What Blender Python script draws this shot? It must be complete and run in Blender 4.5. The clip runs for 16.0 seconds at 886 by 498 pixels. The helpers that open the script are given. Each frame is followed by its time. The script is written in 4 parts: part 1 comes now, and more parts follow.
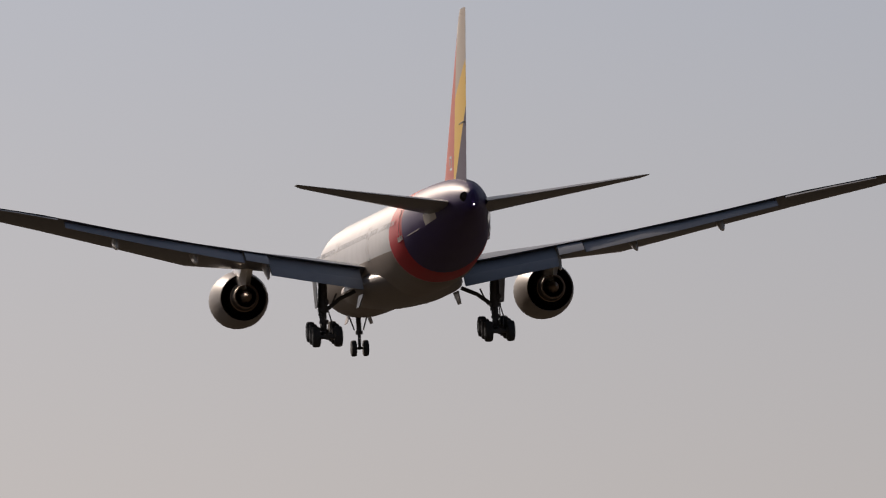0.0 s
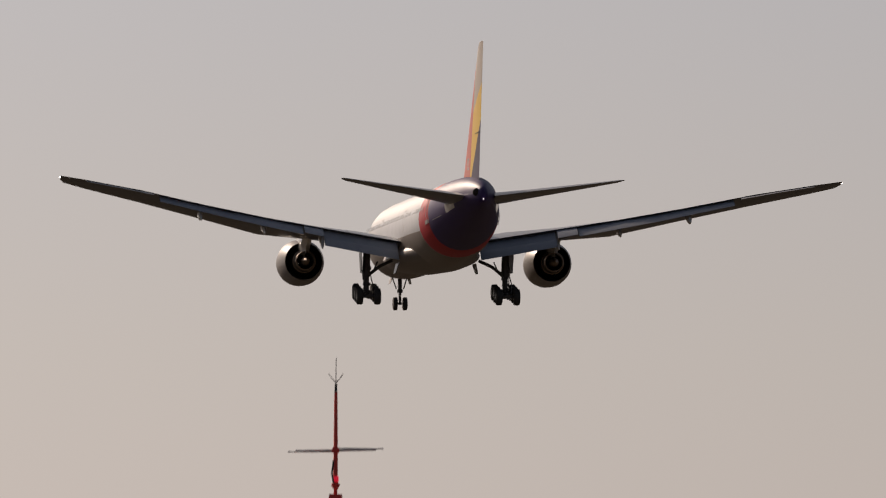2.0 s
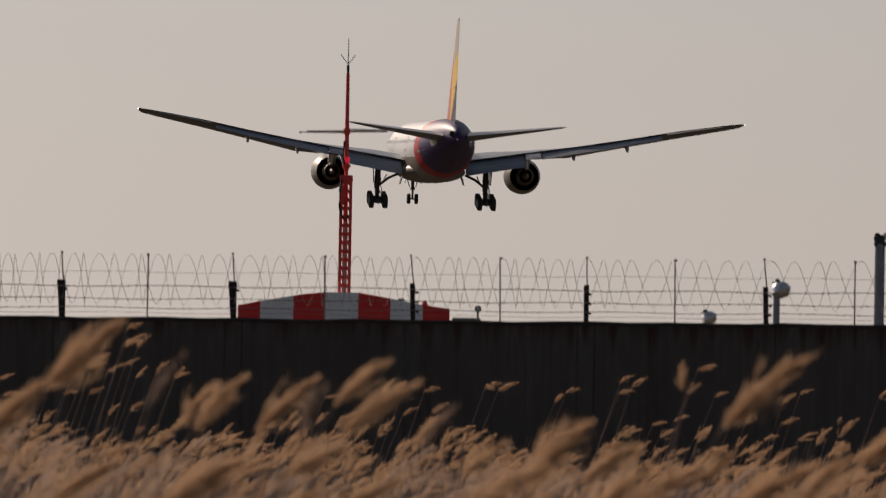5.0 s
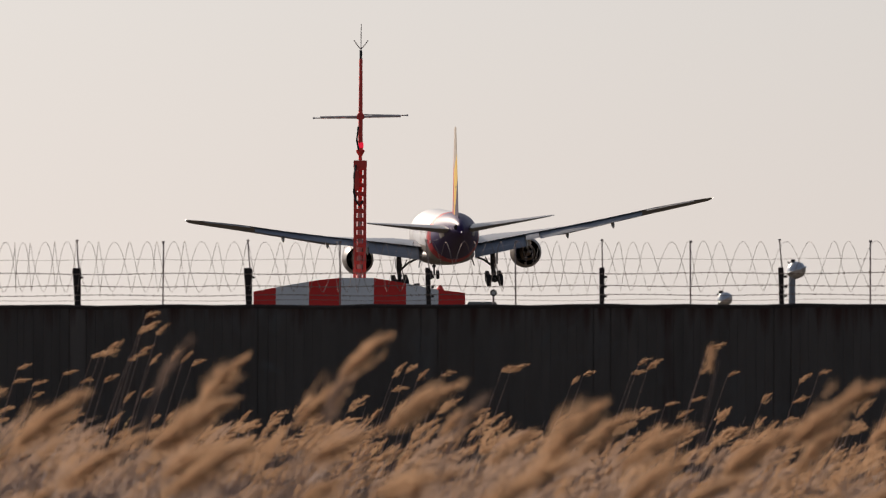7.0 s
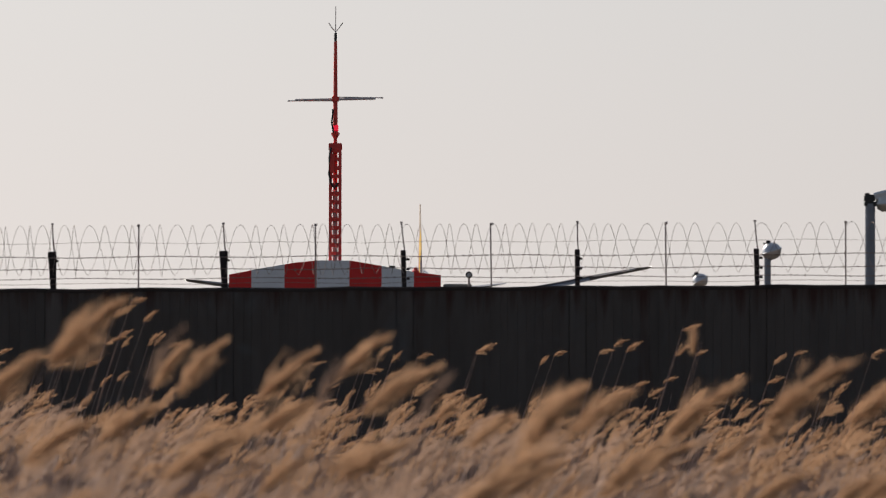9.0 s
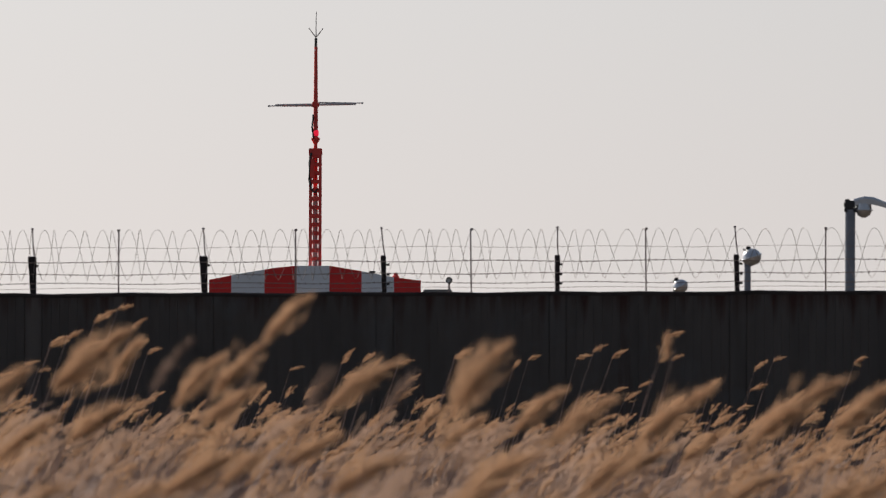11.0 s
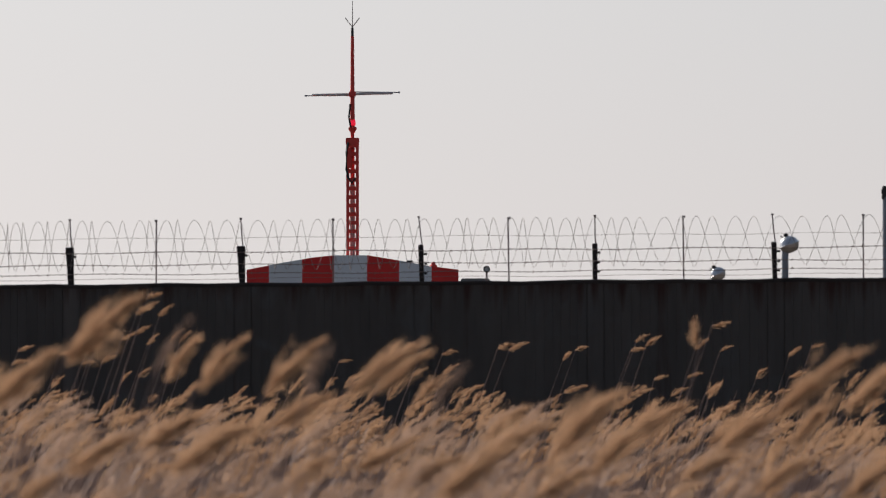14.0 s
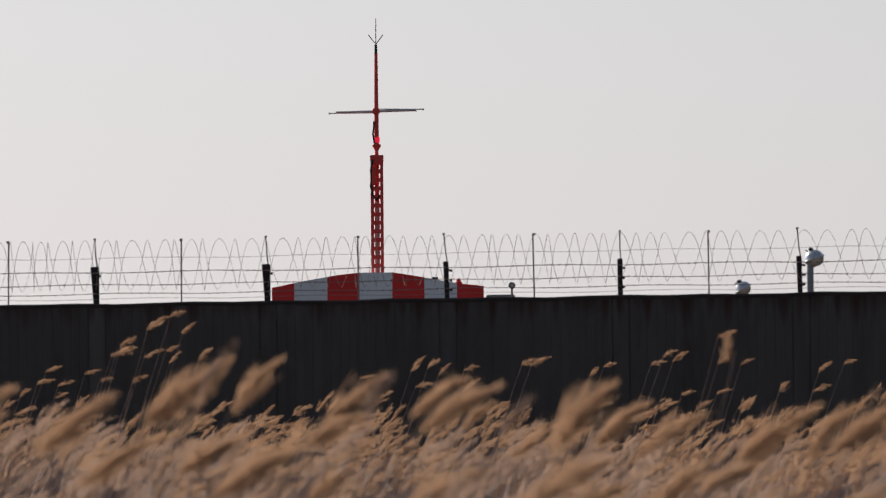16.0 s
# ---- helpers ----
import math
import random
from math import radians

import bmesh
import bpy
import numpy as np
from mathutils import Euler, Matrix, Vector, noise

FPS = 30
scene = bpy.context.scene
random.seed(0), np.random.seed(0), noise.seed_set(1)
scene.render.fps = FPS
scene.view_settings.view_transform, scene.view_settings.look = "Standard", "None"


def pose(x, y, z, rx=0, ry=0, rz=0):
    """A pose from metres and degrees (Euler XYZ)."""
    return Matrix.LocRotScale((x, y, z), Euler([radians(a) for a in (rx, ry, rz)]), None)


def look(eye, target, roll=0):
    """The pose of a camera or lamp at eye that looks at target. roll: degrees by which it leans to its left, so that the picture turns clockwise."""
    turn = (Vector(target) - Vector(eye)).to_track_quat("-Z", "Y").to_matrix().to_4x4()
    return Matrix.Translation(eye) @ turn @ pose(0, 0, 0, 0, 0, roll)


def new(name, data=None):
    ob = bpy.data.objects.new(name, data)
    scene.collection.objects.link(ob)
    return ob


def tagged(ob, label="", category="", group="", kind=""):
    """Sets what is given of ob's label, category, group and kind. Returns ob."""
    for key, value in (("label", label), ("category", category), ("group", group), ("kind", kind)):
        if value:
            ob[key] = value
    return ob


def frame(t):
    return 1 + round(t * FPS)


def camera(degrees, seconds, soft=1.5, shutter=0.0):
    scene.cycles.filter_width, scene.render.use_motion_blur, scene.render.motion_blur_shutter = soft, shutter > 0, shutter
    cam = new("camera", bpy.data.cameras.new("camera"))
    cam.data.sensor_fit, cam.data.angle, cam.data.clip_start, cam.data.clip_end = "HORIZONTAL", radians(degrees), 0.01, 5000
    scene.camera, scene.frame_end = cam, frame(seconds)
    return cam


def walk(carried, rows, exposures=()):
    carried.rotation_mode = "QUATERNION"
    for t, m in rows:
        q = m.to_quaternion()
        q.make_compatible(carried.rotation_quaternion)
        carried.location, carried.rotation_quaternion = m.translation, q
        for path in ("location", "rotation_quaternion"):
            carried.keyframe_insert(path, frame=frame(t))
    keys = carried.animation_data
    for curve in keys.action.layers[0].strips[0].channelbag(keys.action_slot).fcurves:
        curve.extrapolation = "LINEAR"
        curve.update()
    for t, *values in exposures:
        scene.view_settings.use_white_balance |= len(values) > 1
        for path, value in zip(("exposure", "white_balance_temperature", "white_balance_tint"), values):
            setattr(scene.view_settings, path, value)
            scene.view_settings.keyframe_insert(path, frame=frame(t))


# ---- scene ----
EYE = Vector((0.0, 0.0, 1.7))


def aim(yaw, pitch, roll):
    """A pose at the tripod's place: yaw to the left, pitch up, roll to the right, in degrees."""
    return Matrix.Translation(EYE) @ pose(0, 0, 0, 0, 0, yaw) @ pose(0, 0, 0, 90 + pitch) @ pose(0, 0, 0, 0, 0, -roll)


cam = camera(5.408, 16.0, soft=1.05, shutter=0.5)
cam.data.dof.use_dof = True
cam.data.dof.focus_distance = 950.0
cam.data.dof.aperture_fstop = 12.5
PATH = [
    (0.0, -0.4744, 4.7709, -0.3657), (0.5, -0.2946, 4.3815, -0.3179), (1.0, -0.2385, 4.0305, -0.3288),
    (1.5, -0.2139, 3.6269, -0.2174), (2.0, -0.0989, 3.2165, -0.1885), (2.5, -0.0302, 2.7802, -0.4875),
    (3.0, -0.0516, 2.3139, -0.9742), (3.5, -0.0397, 1.9414, -1.2367), (4.0, 0.0312, 1.8162, -1.5671),
    (4.5, 0.1031, 1.5307, -1.3201), (5.0, -0.0463, 1.2763, -1.0129), (5.2, -0.0716, 1.1621, -0.922),
    (7.3, 0.0396, 1.1808, -0.3007), (7.5, -0.0022, 1.1782, -0.2993), (8.0, -0.2783, 1.0941, -0.301),
    (8.5, -0.1266, 1.0661, -0.1393), (8.7, -0.1149, 1.067, -0.1132), (10.8, -0.0394, 1.1169, -0.3553),
    (11.0, -0.2284, 1.1054, -0.2092), (11.5, -0.2287, 1.1063, -0.2789), (12.0, -0.1962, 1.147, -0.7817),
    (12.5, -0.121, 1.1553, -0.1849), (13.0, 0.0374, 1.0999, -0.2599), (13.5, 0.0533, 1.0435, -0.0783),
    (14.0, 0.0008, 1.0379, 0.0739), (14.5, 0.0, 1.0886, 0.0), (15.0, 0.0488, 1.1203, 0.0009),
    (15.5, 0.1222, 1.1505, 0.4197), (16.0, 0.1531, 1.1402, 0.5054),
]
walk(cam, [(t, aim(a, b, c)) for t, a, b, c in PATH],
     exposures=((0.0, -0.48, 6950, 17), (0.5, -0.57, 7000, 17), (1.0, -0.56, 7150, 17), (1.5, -0.52, 7200, 17), (2.5, -0.46, 7300, 19), (3.5, -0.53, 7300, 18), (5.0, -0.46, 7200, 16), (7.3, 0.09, 6900, 14),
                (8.7, 0.06, 6700, 13), (11.0, 0.05, 6600, 13), (16.0, 0.06, 6420, 13)))

# ---- world and sun ----
SUN_TO = Vector((-0.50, 0.735, 0.46)).normalized()
world = bpy.data.worlds.new("sky")
scene.world = world
world.use_nodes = True
wn, wl = world.node_tree.nodes, world.node_tree.links
wn.clear()
w_out, w_bg, w_sky = wn.new("ShaderNodeOutputWorld"), wn.new("ShaderNodeBackground"), wn.new("ShaderNodeTexSky")
w_sky.sky_type, w_sky.sun_disc = "NISHITA", False
w_sky.sun_elevation, w_sky.sun_rotation = math.asin(SUN_TO.z), math.atan2(SUN_TO.x, SUN_TO.y)
w_sky.dust_density, w_sky.air_density, w_sky.ozone_density = 3.0, 1.2, 1.5
# haze: a pale band that thickens towards the horizon
w_co, w_sep, w_ramp, w_mix, w_gain = (wn.new("ShaderNodeTexCoord"), wn.new("ShaderNodeSeparateXYZ"), wn.new("ShaderNodeValToRGB"),
                                      wn.new("ShaderNodeMix"), wn.new("ShaderNodeVectorMath"))
w_gain.operation = "SCALE"
w_gain.inputs["Scale"].default_value = 0.068
w_ramp.color_ramp.elements[0].position, w_ramp.color_ramp.elements[0].color = 0.0, (0.92, 0.92, 0.92, 1)
w_ramp.color_ramp.elements[1].position, w_ramp.color_ramp.elements[1].color = 0.55, (0.30, 0.30, 0.30, 1)
w_tone = wn.new("ShaderNodeValToRGB")
w_mid = w_tone.color_ramp.elements.new(0.045)
w_tone.color_ramp.elements[0].position, w_tone.color_ramp.elements[0].color = 0.004, (0.745, 0.71, 0.685, 1)
w_mid.color = (0.695, 0.712, 0.722, 1)
w_tone.color_ramp.elements[2].position, w_tone.color_ramp.elements[2].color = 0.11, (0.585, 0.68, 0.82, 1)
# the haze is brightest on the sun's side and fades towards the sky behind the camera
w_dot, w_side, w_lit = wn.new("ShaderNodeVectorMath"), wn.new("ShaderNodeMapRange"), wn.new("ShaderNodeVectorMath")
w_dot.operation, w_lit.operation = "DOT_PRODUCT", "SCALE"
w_dot.inputs[1].default_value = Vector((SUN_TO.x, SUN_TO.y, 0)).normalized()
w_side.inputs["From Min"].default_value, w_side.inputs["From Max"].default_value = -1.0, Vector((SUN_TO.x, SUN_TO.y, 0)).normalized().y
w_side.inputs["To Min"].default_value, w_side.inputs["To Max"].default_value = 0.82, 1.0
w_side.clamp = False
w_mix.data_type = "RGBA"
wl.new(w_co.outputs["Generated"], w_dot.inputs[0])
wl.new(w_dot.outputs["Value"], w_side.inputs["Value"])
wl.new(w_tone.outputs[0], w_lit.inputs[0])
w_fall = wn.new("ShaderNodeMath")
w_fall.operation = "POWER"
w_fall.inputs[1].default_value = 4.2
wl.new(w_side.outputs[0], w_fall.inputs[0])
w_near, w_round, w_part, w_both = (wn.new("ShaderNodeMath") for _ in range(4))
w_near.operation, w_round.operation, w_part.operation, w_both.operation = "MAXIMUM", "POWER", "MULTIPLY_ADD", "MULTIPLY"
w_near.inputs[1].default_value, w_round.inputs[1].default_value = 0.0, 2.0
w_part.inputs[1].default_value, w_part.inputs[2].default_value = 0.5 / Vector((SUN_TO.x, SUN_TO.y, 0)).normalized().y ** 2, 0.5
wl.new(w_dot.outputs["Value"], w_near.inputs[0])
wl.new(w_near.outputs[0], w_round.inputs[0])
wl.new(w_round.outputs[0], w_part.inputs[0])
wl.new(w_part.outputs[0], w_both.inputs[0])
wl.new(w_fall.outputs[0], w_both.inputs[1])
wl.new(w_both.outputs[0], w_lit.inputs["Scale"])
wl.new(w_co.outputs["Generated"], w_sep.inputs[0])
wl.new(w_sep.outputs["Z"], w_ramp.inputs[0])
wl.new(w_sep.outputs["Z"], w_tone.inputs[0])
wl.new(w_sky.outputs[0], w_gain.inputs[0])
wl.new(w_ramp.outputs[0], w_mix.inputs["Factor"])
wl.new(w_gain.outputs[0], w_mix.inputs["A"])
wl.new(w_lit.outputs[0], w_mix.inputs["B"])
wl.new(w_mix.outputs["Result"], w_bg.inputs["Color"])
w_bg.inputs["Strength"].default_value = 1.0
wl.new(w_bg.outputs[0], w_out.inputs[0])

sun_data = bpy.data.lights.new("sun", "SUN")
sun_data.energy, sun_data.angle, sun_data.color = 4.4, radians(1.2), (1.0, 0.89, 0.77)
sun = new("sun", sun_data)
sun.matrix_world = look(SUN_TO * 300, (0, 0, 0))


# ---- materials ----
def mat(name, colour, rough=0.6, metal=0.0, vary=0.15, grain=20.0, stain=1.5, bump=0.1, emit=None, strength=0.0, coat=0.0, stretch=(1, 1, 1), rust=None):
    """A procedural material: base colour with grain and stains at two scales, and fine relief."""
    m = bpy.data.materials.new(name)
    m.use_nodes = True
    n, k = m.node_tree.nodes, m.node_tree.links
    b = n["Principled BSDF"]
    b.inputs["Roughness"].default_value, b.inputs["Metallic"].default_value = rough, metal
    b.inputs["Coat Weight"].default_value = coat
    b.inputs["Specular IOR Level"].default_value = 0.5 if rough < 0.9 else 0.0
    co, mp = n.new("ShaderNodeTexCoord"), n.new("ShaderNodeMapping")
    mp.inputs["Scale"].default_value = stretch
    k.new(co.outputs["Object"], mp.inputs["Vector"])
    fine, wide, info = n.new("ShaderNodeTexNoise"), n.new("ShaderNodeTexNoise"), n.new("ShaderNodeObjectInfo")
    fine.inputs["Scale"].default_value, wide.inputs["Scale"].default_value = grain, stain
    fine.inputs["Detail"].default_value = wide.inputs["Detail"].default_value = 4
    for node in (fine, wide):
        k.new(mp.outputs[0], node.inputs["Vector"])
    add, add2, rng, mul = n.new("ShaderNodeMath"), n.new("ShaderNodeMath"), n.new("ShaderNodeMapRange"), n.new("ShaderNodeVectorMath")
    add.operation, add2.operation, mul.operation = "ADD", "ADD", "SCALE"
    k.new(fine.outputs["Fac"], add.inputs[0])
    k.new(wide.outputs["Fac"], add.inputs[1])
    k.new(add.outputs[0], add2.inputs[0])
    third = n.new("ShaderNodeMath")
    third.operation = "MULTIPLY"
    third.inputs[1].default_value = 0.15 if rust else 0.35
    k.new(info.outputs["Random"], third.inputs[0])
    k.new(third.outputs[0], add2.inputs[1])
    rng.inputs["From Min"].default_value, rng.inputs["From Max"].default_value = 0.6, 1.75
    rng.inputs["To Min"].default_value, rng.inputs["To Max"].default_value = 1 - vary, 1 + vary
    k.new(add2.outputs[0], rng.inputs["Value"])
    mul.inputs[0].default_value = colour
    k.new(rng.outputs[0], mul.inputs["Scale"])
    if rust:
        # run-down streaks of rust, long along z
        streak, sm, gate, mix = n.new("ShaderNodeTexNoise"), n.new("ShaderNodeMapping"), n.new("ShaderNodeMapRange"), n.new("ShaderNodeMix")
        sm.inputs["Scale"].default_value = (2.6, 1.0, 0.16)
        streak.inputs["Scale"].default_value, streak.inputs["Detail"].default_value = 1.6, 5
        k.new(co.outputs["Object"], sm.inputs["Vector"])
        k.new(sm.outputs[0], streak.inputs["Vector"])
        gate.inputs["From Min"].default_value, gate.inputs["From Max"].default_value = 0.52, 0.72
        sp, high, more = n.new("ShaderNodeSeparateXYZ"), n.new("ShaderNodeMapRange"), n.new("ShaderNodeMath")
        k.new(co.outputs["Object"], sp.inputs[0])
        high.inputs["From Min"].default_value, high.inputs["From Max"].default_value = 3.45, 4.02
        high.inputs["To Min"].default_value, high.inputs["To Max"].default_value = -0.10, 0.15
        k.new(sp.outputs["Z"], high.inputs["Value"])
        k.new(streak.outputs["Fac"], more.inputs[0])
        k.new(high.outputs[0], more.inputs[1])
        k.new(more.outputs[0], gate.inputs["Value"])
        mix.data_type = "RGBA"
        k.new(gate.outputs[0], mix.inputs["Factor"])
        k.new(mul.outputs[0], mix.inputs["A"])
        mix.inputs["B"].default_value = (*rust, 1)
        # pale lime bloom in patches
        bloom, bg, mix2 = n.new("ShaderNodeTexNoise"), n.new("ShaderNodeMapRange"), n.new("ShaderNodeMix")
        bloom.inputs["Scale"].default_value, bloom.inputs["Detail"].default_value, bloom.inputs["Distortion"].default_value = 0.9, 6, 1.2
        k.new(co.outputs["Object"], bloom.inputs["Vector"])
        bg.inputs["From Min"].default_value, bg.inputs["From Max"].default_value, bg.inputs["To Max"].default_value = 0.58, 0.80, 0.8
        k.new(bloom.outputs["Fac"], bg.inputs["Value"])
        mix2.data_type = "RGBA"
        k.new(bg.outputs[0], mix2.inputs["Factor"])
        k.new(mix.outputs["Result"], mix2.inputs["A"])
        mix2.inputs["B"].default_value = (0.125, 0.121, 0.117, 1)
        k.new(mix2.outputs["Result"], b.inputs["Base Color"])
    else:
        k.new(mul.outputs[0], b.inputs["Base Color"])
    if bump:
        bp = n.new("ShaderNodeBump")
        bp.inputs["Strength"].default_value, bp.inputs["Distance"].default_value = bump, 0.01
        k.new(fine.outputs["Fac"], bp.inputs["Height"])
        k.new(bp.outputs[0], b.inputs["Normal"])
    if emit:
        b.inputs["Emission Color"].default_value, b.inputs["Emission Strength"].default_value = (*emit, 1), strength
    return m


def reed_mat(name, colour, through_colour):
    m = bpy.data.materials.new(name)
    m.use_nodes = True
    n, k = m.node_tree.nodes, m.node_tree.links
    n.remove(n["Principled BSDF"])
    d, tr, mix, isl = n.new("ShaderNodeBsdfDiffuse"), n.new("ShaderNodeBsdfTranslucent"), n.new("ShaderNodeMixShader"), n.new("ShaderNodeNewGeometry")
    rng, noise_n, co, add = n.new("ShaderNodeMapRange"), n.new("ShaderNodeTexNoise"), n.new("ShaderNodeTexCoord"), n.new("ShaderNodeMath")
    noise_n.inputs["Scale"].default_value = 3.0
    k.new(co.outputs["Object"], noise_n.inputs["Vector"])
    add.operation = "ADD"
    k.new(isl.outputs["Random Per Island"], add.inputs[0])
    k.new(noise_n.outputs["Fac"], add.inputs[1])
    rng.inputs["From Max"].default_value = 1.7
    rng.inputs["To Min"].default_value, rng.inputs["To Max"].default_value = 0.72, 1.22
    k.new(add.outputs[0], rng.inputs["Value"])
    for node, c in ((d, colour), (tr, through_colour)):
        s = n.new("ShaderNodeVectorMath")
        s.operation = "SCALE"
        s.inputs[0].default_value = c
        k.new(rng.outputs[0], s.inputs["Scale"])
        k.new(s.outputs[0], node.inputs["Color"])
    mix.inputs[0].default_value = 0.62
    k.new(d.outputs[0], mix.inputs[1])
    k.new(tr.outputs[0], mix.inputs[2])
    k.new(mix.outputs[0], n["Material Output"].inputs[0])
    return m


def band_mat(name, bands, field, colours, rough=0.26, belly_shade=None, belly_shade_z=0.0, slant=None):
    """Glossy paint in bands: field(n, k, x, y, z) gives a value, the ramp's stops share out the colours."""
    m = bpy.data.materials.new(name)
    m.use_nodes = True
    n, k = m.node_tree.nodes, m.node_tree.links
    b = n["Principled BSDF"]
    b.inputs["Roughness"].default_value = rough
    b.inputs["Specular IOR Level"].default_value = 0.3
    co, sep = n.new("ShaderNodeTexCoord"), n.new("ShaderNodeSeparateXYZ")
    k.new(co.outputs["Object"], sep.inputs[0])
    value = field(n, k, sep.outputs)
    ramp = n.new("ShaderNodeValToRGB")
    ramp.color_ramp.interpolation = "CONSTANT"
    els = ramp.color_ramp.elements
    while len(els) < len(colours):
        els.new(0.5)
    for e, p, c in zip(els, [0.0] + bands, colours):
        e.position, e.color = p, (*c, 1)
    k.new(value, ramp.inputs[0])
    coat = ramp.outputs[0]
    if belly_shade:
        # below a level line the first colour darkens: underside shade put into the paint
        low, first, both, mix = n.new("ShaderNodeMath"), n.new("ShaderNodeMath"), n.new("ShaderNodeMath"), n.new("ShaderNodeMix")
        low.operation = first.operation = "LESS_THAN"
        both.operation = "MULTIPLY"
        low.inputs[1].default_value, first.inputs[1].default_value = belly_shade_z, bands[0]
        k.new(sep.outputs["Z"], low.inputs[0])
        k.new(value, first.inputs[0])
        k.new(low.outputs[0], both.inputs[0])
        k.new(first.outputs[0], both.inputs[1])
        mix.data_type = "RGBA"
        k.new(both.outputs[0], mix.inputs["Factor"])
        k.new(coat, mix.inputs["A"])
        mix.inputs["B"].default_value = (*belly_shade, 1)
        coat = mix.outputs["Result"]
    if slant:
        # the last colour reaches farther forward towards the keel
        far = line(n, k, value, 1.0, sep.outputs["Z"], -slant[1], slant[1] * slant[2])
        past, mix = n.new("ShaderNodeMath"), n.new("ShaderNodeMix")
        past.operation = "GREATER_THAN"
        past.inputs[1].default_value = bands[2]
        k.new(far, past.inputs[0])
        mix.data_type = "RGBA"
        k.new(past.outputs[0], mix.inputs["Factor"])
        k.new(coat, mix.inputs["A"])
        mix.inputs["B"].default_value = (*slant[0], 1)
        coat = mix.outputs["Result"]
    dirt, rng, mul = n.new("ShaderNodeTexNoise"), n.new("ShaderNodeMapRange"), n.new("ShaderNodeVectorMath")
    dirt.inputs["Scale"].default_value, dirt.inputs["Detail"].default_value = 0.6, 6
    k.new(co.outputs["Object"], dirt.inputs["Vector"])
    rng.inputs["To Min"].default_value, rng.inputs["To Max"].default_value = 0.86, 1.08
    mul.operation = "SCALE"
    k.new(dirt.outputs["Fac"], rng.inputs["Value"])
    k.new(coat, mul.inputs[0])
    k.new(rng.outputs[0], mul.inputs["Scale"])
    k.new(mul.outputs[0], b.inputs["Base Color"])
    return m


def line(n, k, a, ka, c, kc, offset):
    """ka * a + kc * c + offset as nodes."""
    p, q = n.new("ShaderNodeMath"), n.new("ShaderNodeMath")
    p.operation = q.operation = "MULTIPLY_ADD"
    p.inputs[1].default_value, q.inputs[1].default_value, q.inputs[2].default_value = ka, kc, offset
    k.new(c, q.inputs[0])
    k.new(a, p.inputs[0])
    k.new(q.outputs[0], p.inputs[2])
    return p.outputs[0]


WHITE, RED, ORANGE, PURPLE = (0.58, 0.60, 0.63), (0.50, 0.020, 0.034), (0.36, 0.022, 0.024), (0.042, 0.024, 0.115)
YELLOW, GREY = (0.85, 0.55, 0.11), (0.07, 0.055, 0.10)
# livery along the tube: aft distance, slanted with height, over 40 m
# under z 4.9 the white turns grey-brown, standing in for the shaded underside
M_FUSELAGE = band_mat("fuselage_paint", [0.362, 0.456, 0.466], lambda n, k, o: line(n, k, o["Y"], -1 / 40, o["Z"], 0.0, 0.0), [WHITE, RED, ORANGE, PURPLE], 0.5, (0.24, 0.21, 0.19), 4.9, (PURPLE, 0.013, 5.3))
M_WHITE = mat("aircraft_white", (0.66, 0.64, 0.61), 0.25, vary=0.06, grain=3, stain=0.3, bump=0, coat=0.5)
M_COWL = mat("cowl_grey", (0.22, 0.20, 0.19), 0.45, vary=0.08, grain=3, stain=0.4, bump=0)
M_WING = mat("wing_grey", (0.150, 0.158, 0.182), 0.45, vary=0.12, grain=2, stain=0.35, bump=0, coat=0.2)
M_FLAP = mat("flap_grey", (0.20, 0.225, 0.27), 0.45, vary=0.1, grain=2, stain=0.4, bump=0)
M_DARK = mat("gear_dark", (0.075, 0.072, 0.072), 0.5, vary=0.3, grain=8, bump=0.1)
M_TYRE = mat("tyre_rubber", (0.035, 0.035, 0.037), 0.8, vary=0.3, grain=12, bump=0.1)
M_HUB = mat("wheel_hub", (0.07, 0.07, 0.07), 0.5, 0.3, bump=0)
M_NOZZLE = mat("hot_metal", (0.12, 0.10, 0.085), 0.4, 0.8, vary=0.3, grain=4, bump=0)
M_BRASS = mat("core_metal", (0.26, 0.20, 0.155), 0.5, 0.9, vary=0.2, grain=4, bump=0)
M_INNER = mat("duct_dark", (0.045, 0.040, 0.038), 0.9, bump=0)
M_GLASS = mat("cabin_window", (0.60, 0.59, 0.57), 0.2, bump=0)
M_TAIL_LIGHT = mat("tail_light_glow", (0.9, 0.9, 0.9), 0.3, bump=0, emit=(1.0, 0.86, 0.8), strength=7)
M_TIP_LIGHT = mat("tip_light_glow", (0.9, 0.9, 0.9), 0.3, bump=0, emit=(1.0, 0.93, 0.85), strength=5)
M_WALL = mat("dark_concrete", (0.110, 0.092, 0.080), 0.85, vary=0.30, grain=4, stain=0.7, bump=0.4, stretch=(1, 1, 0.2), rust=(0.062, 0.026, 0.019))
M_PILASTER = mat("bleached_concrete", (0.122, 0.102, 0.089), 0.85, vary=0.5, grain=4, stain=0.8, bump=0.4, stretch=(1, 1, 0.15), rust=(0.062, 0.026, 0.019))
M_COPING = mat("stained_coping", (0.048, 0.034, 0.029), 0.88, vary=0.6, grain=6, stain=1.4, bump=0.5)
M_POST = mat("dark_post", (0.030, 0.020, 0.019), 0.7, vary=0.4, grain=14, bump=0.3)
M_COIL = mat("weathered_coil_wire", (0.42, 0.36, 0.33), 0.92, 0.0, vary=0.3, grain=30, bump=0)
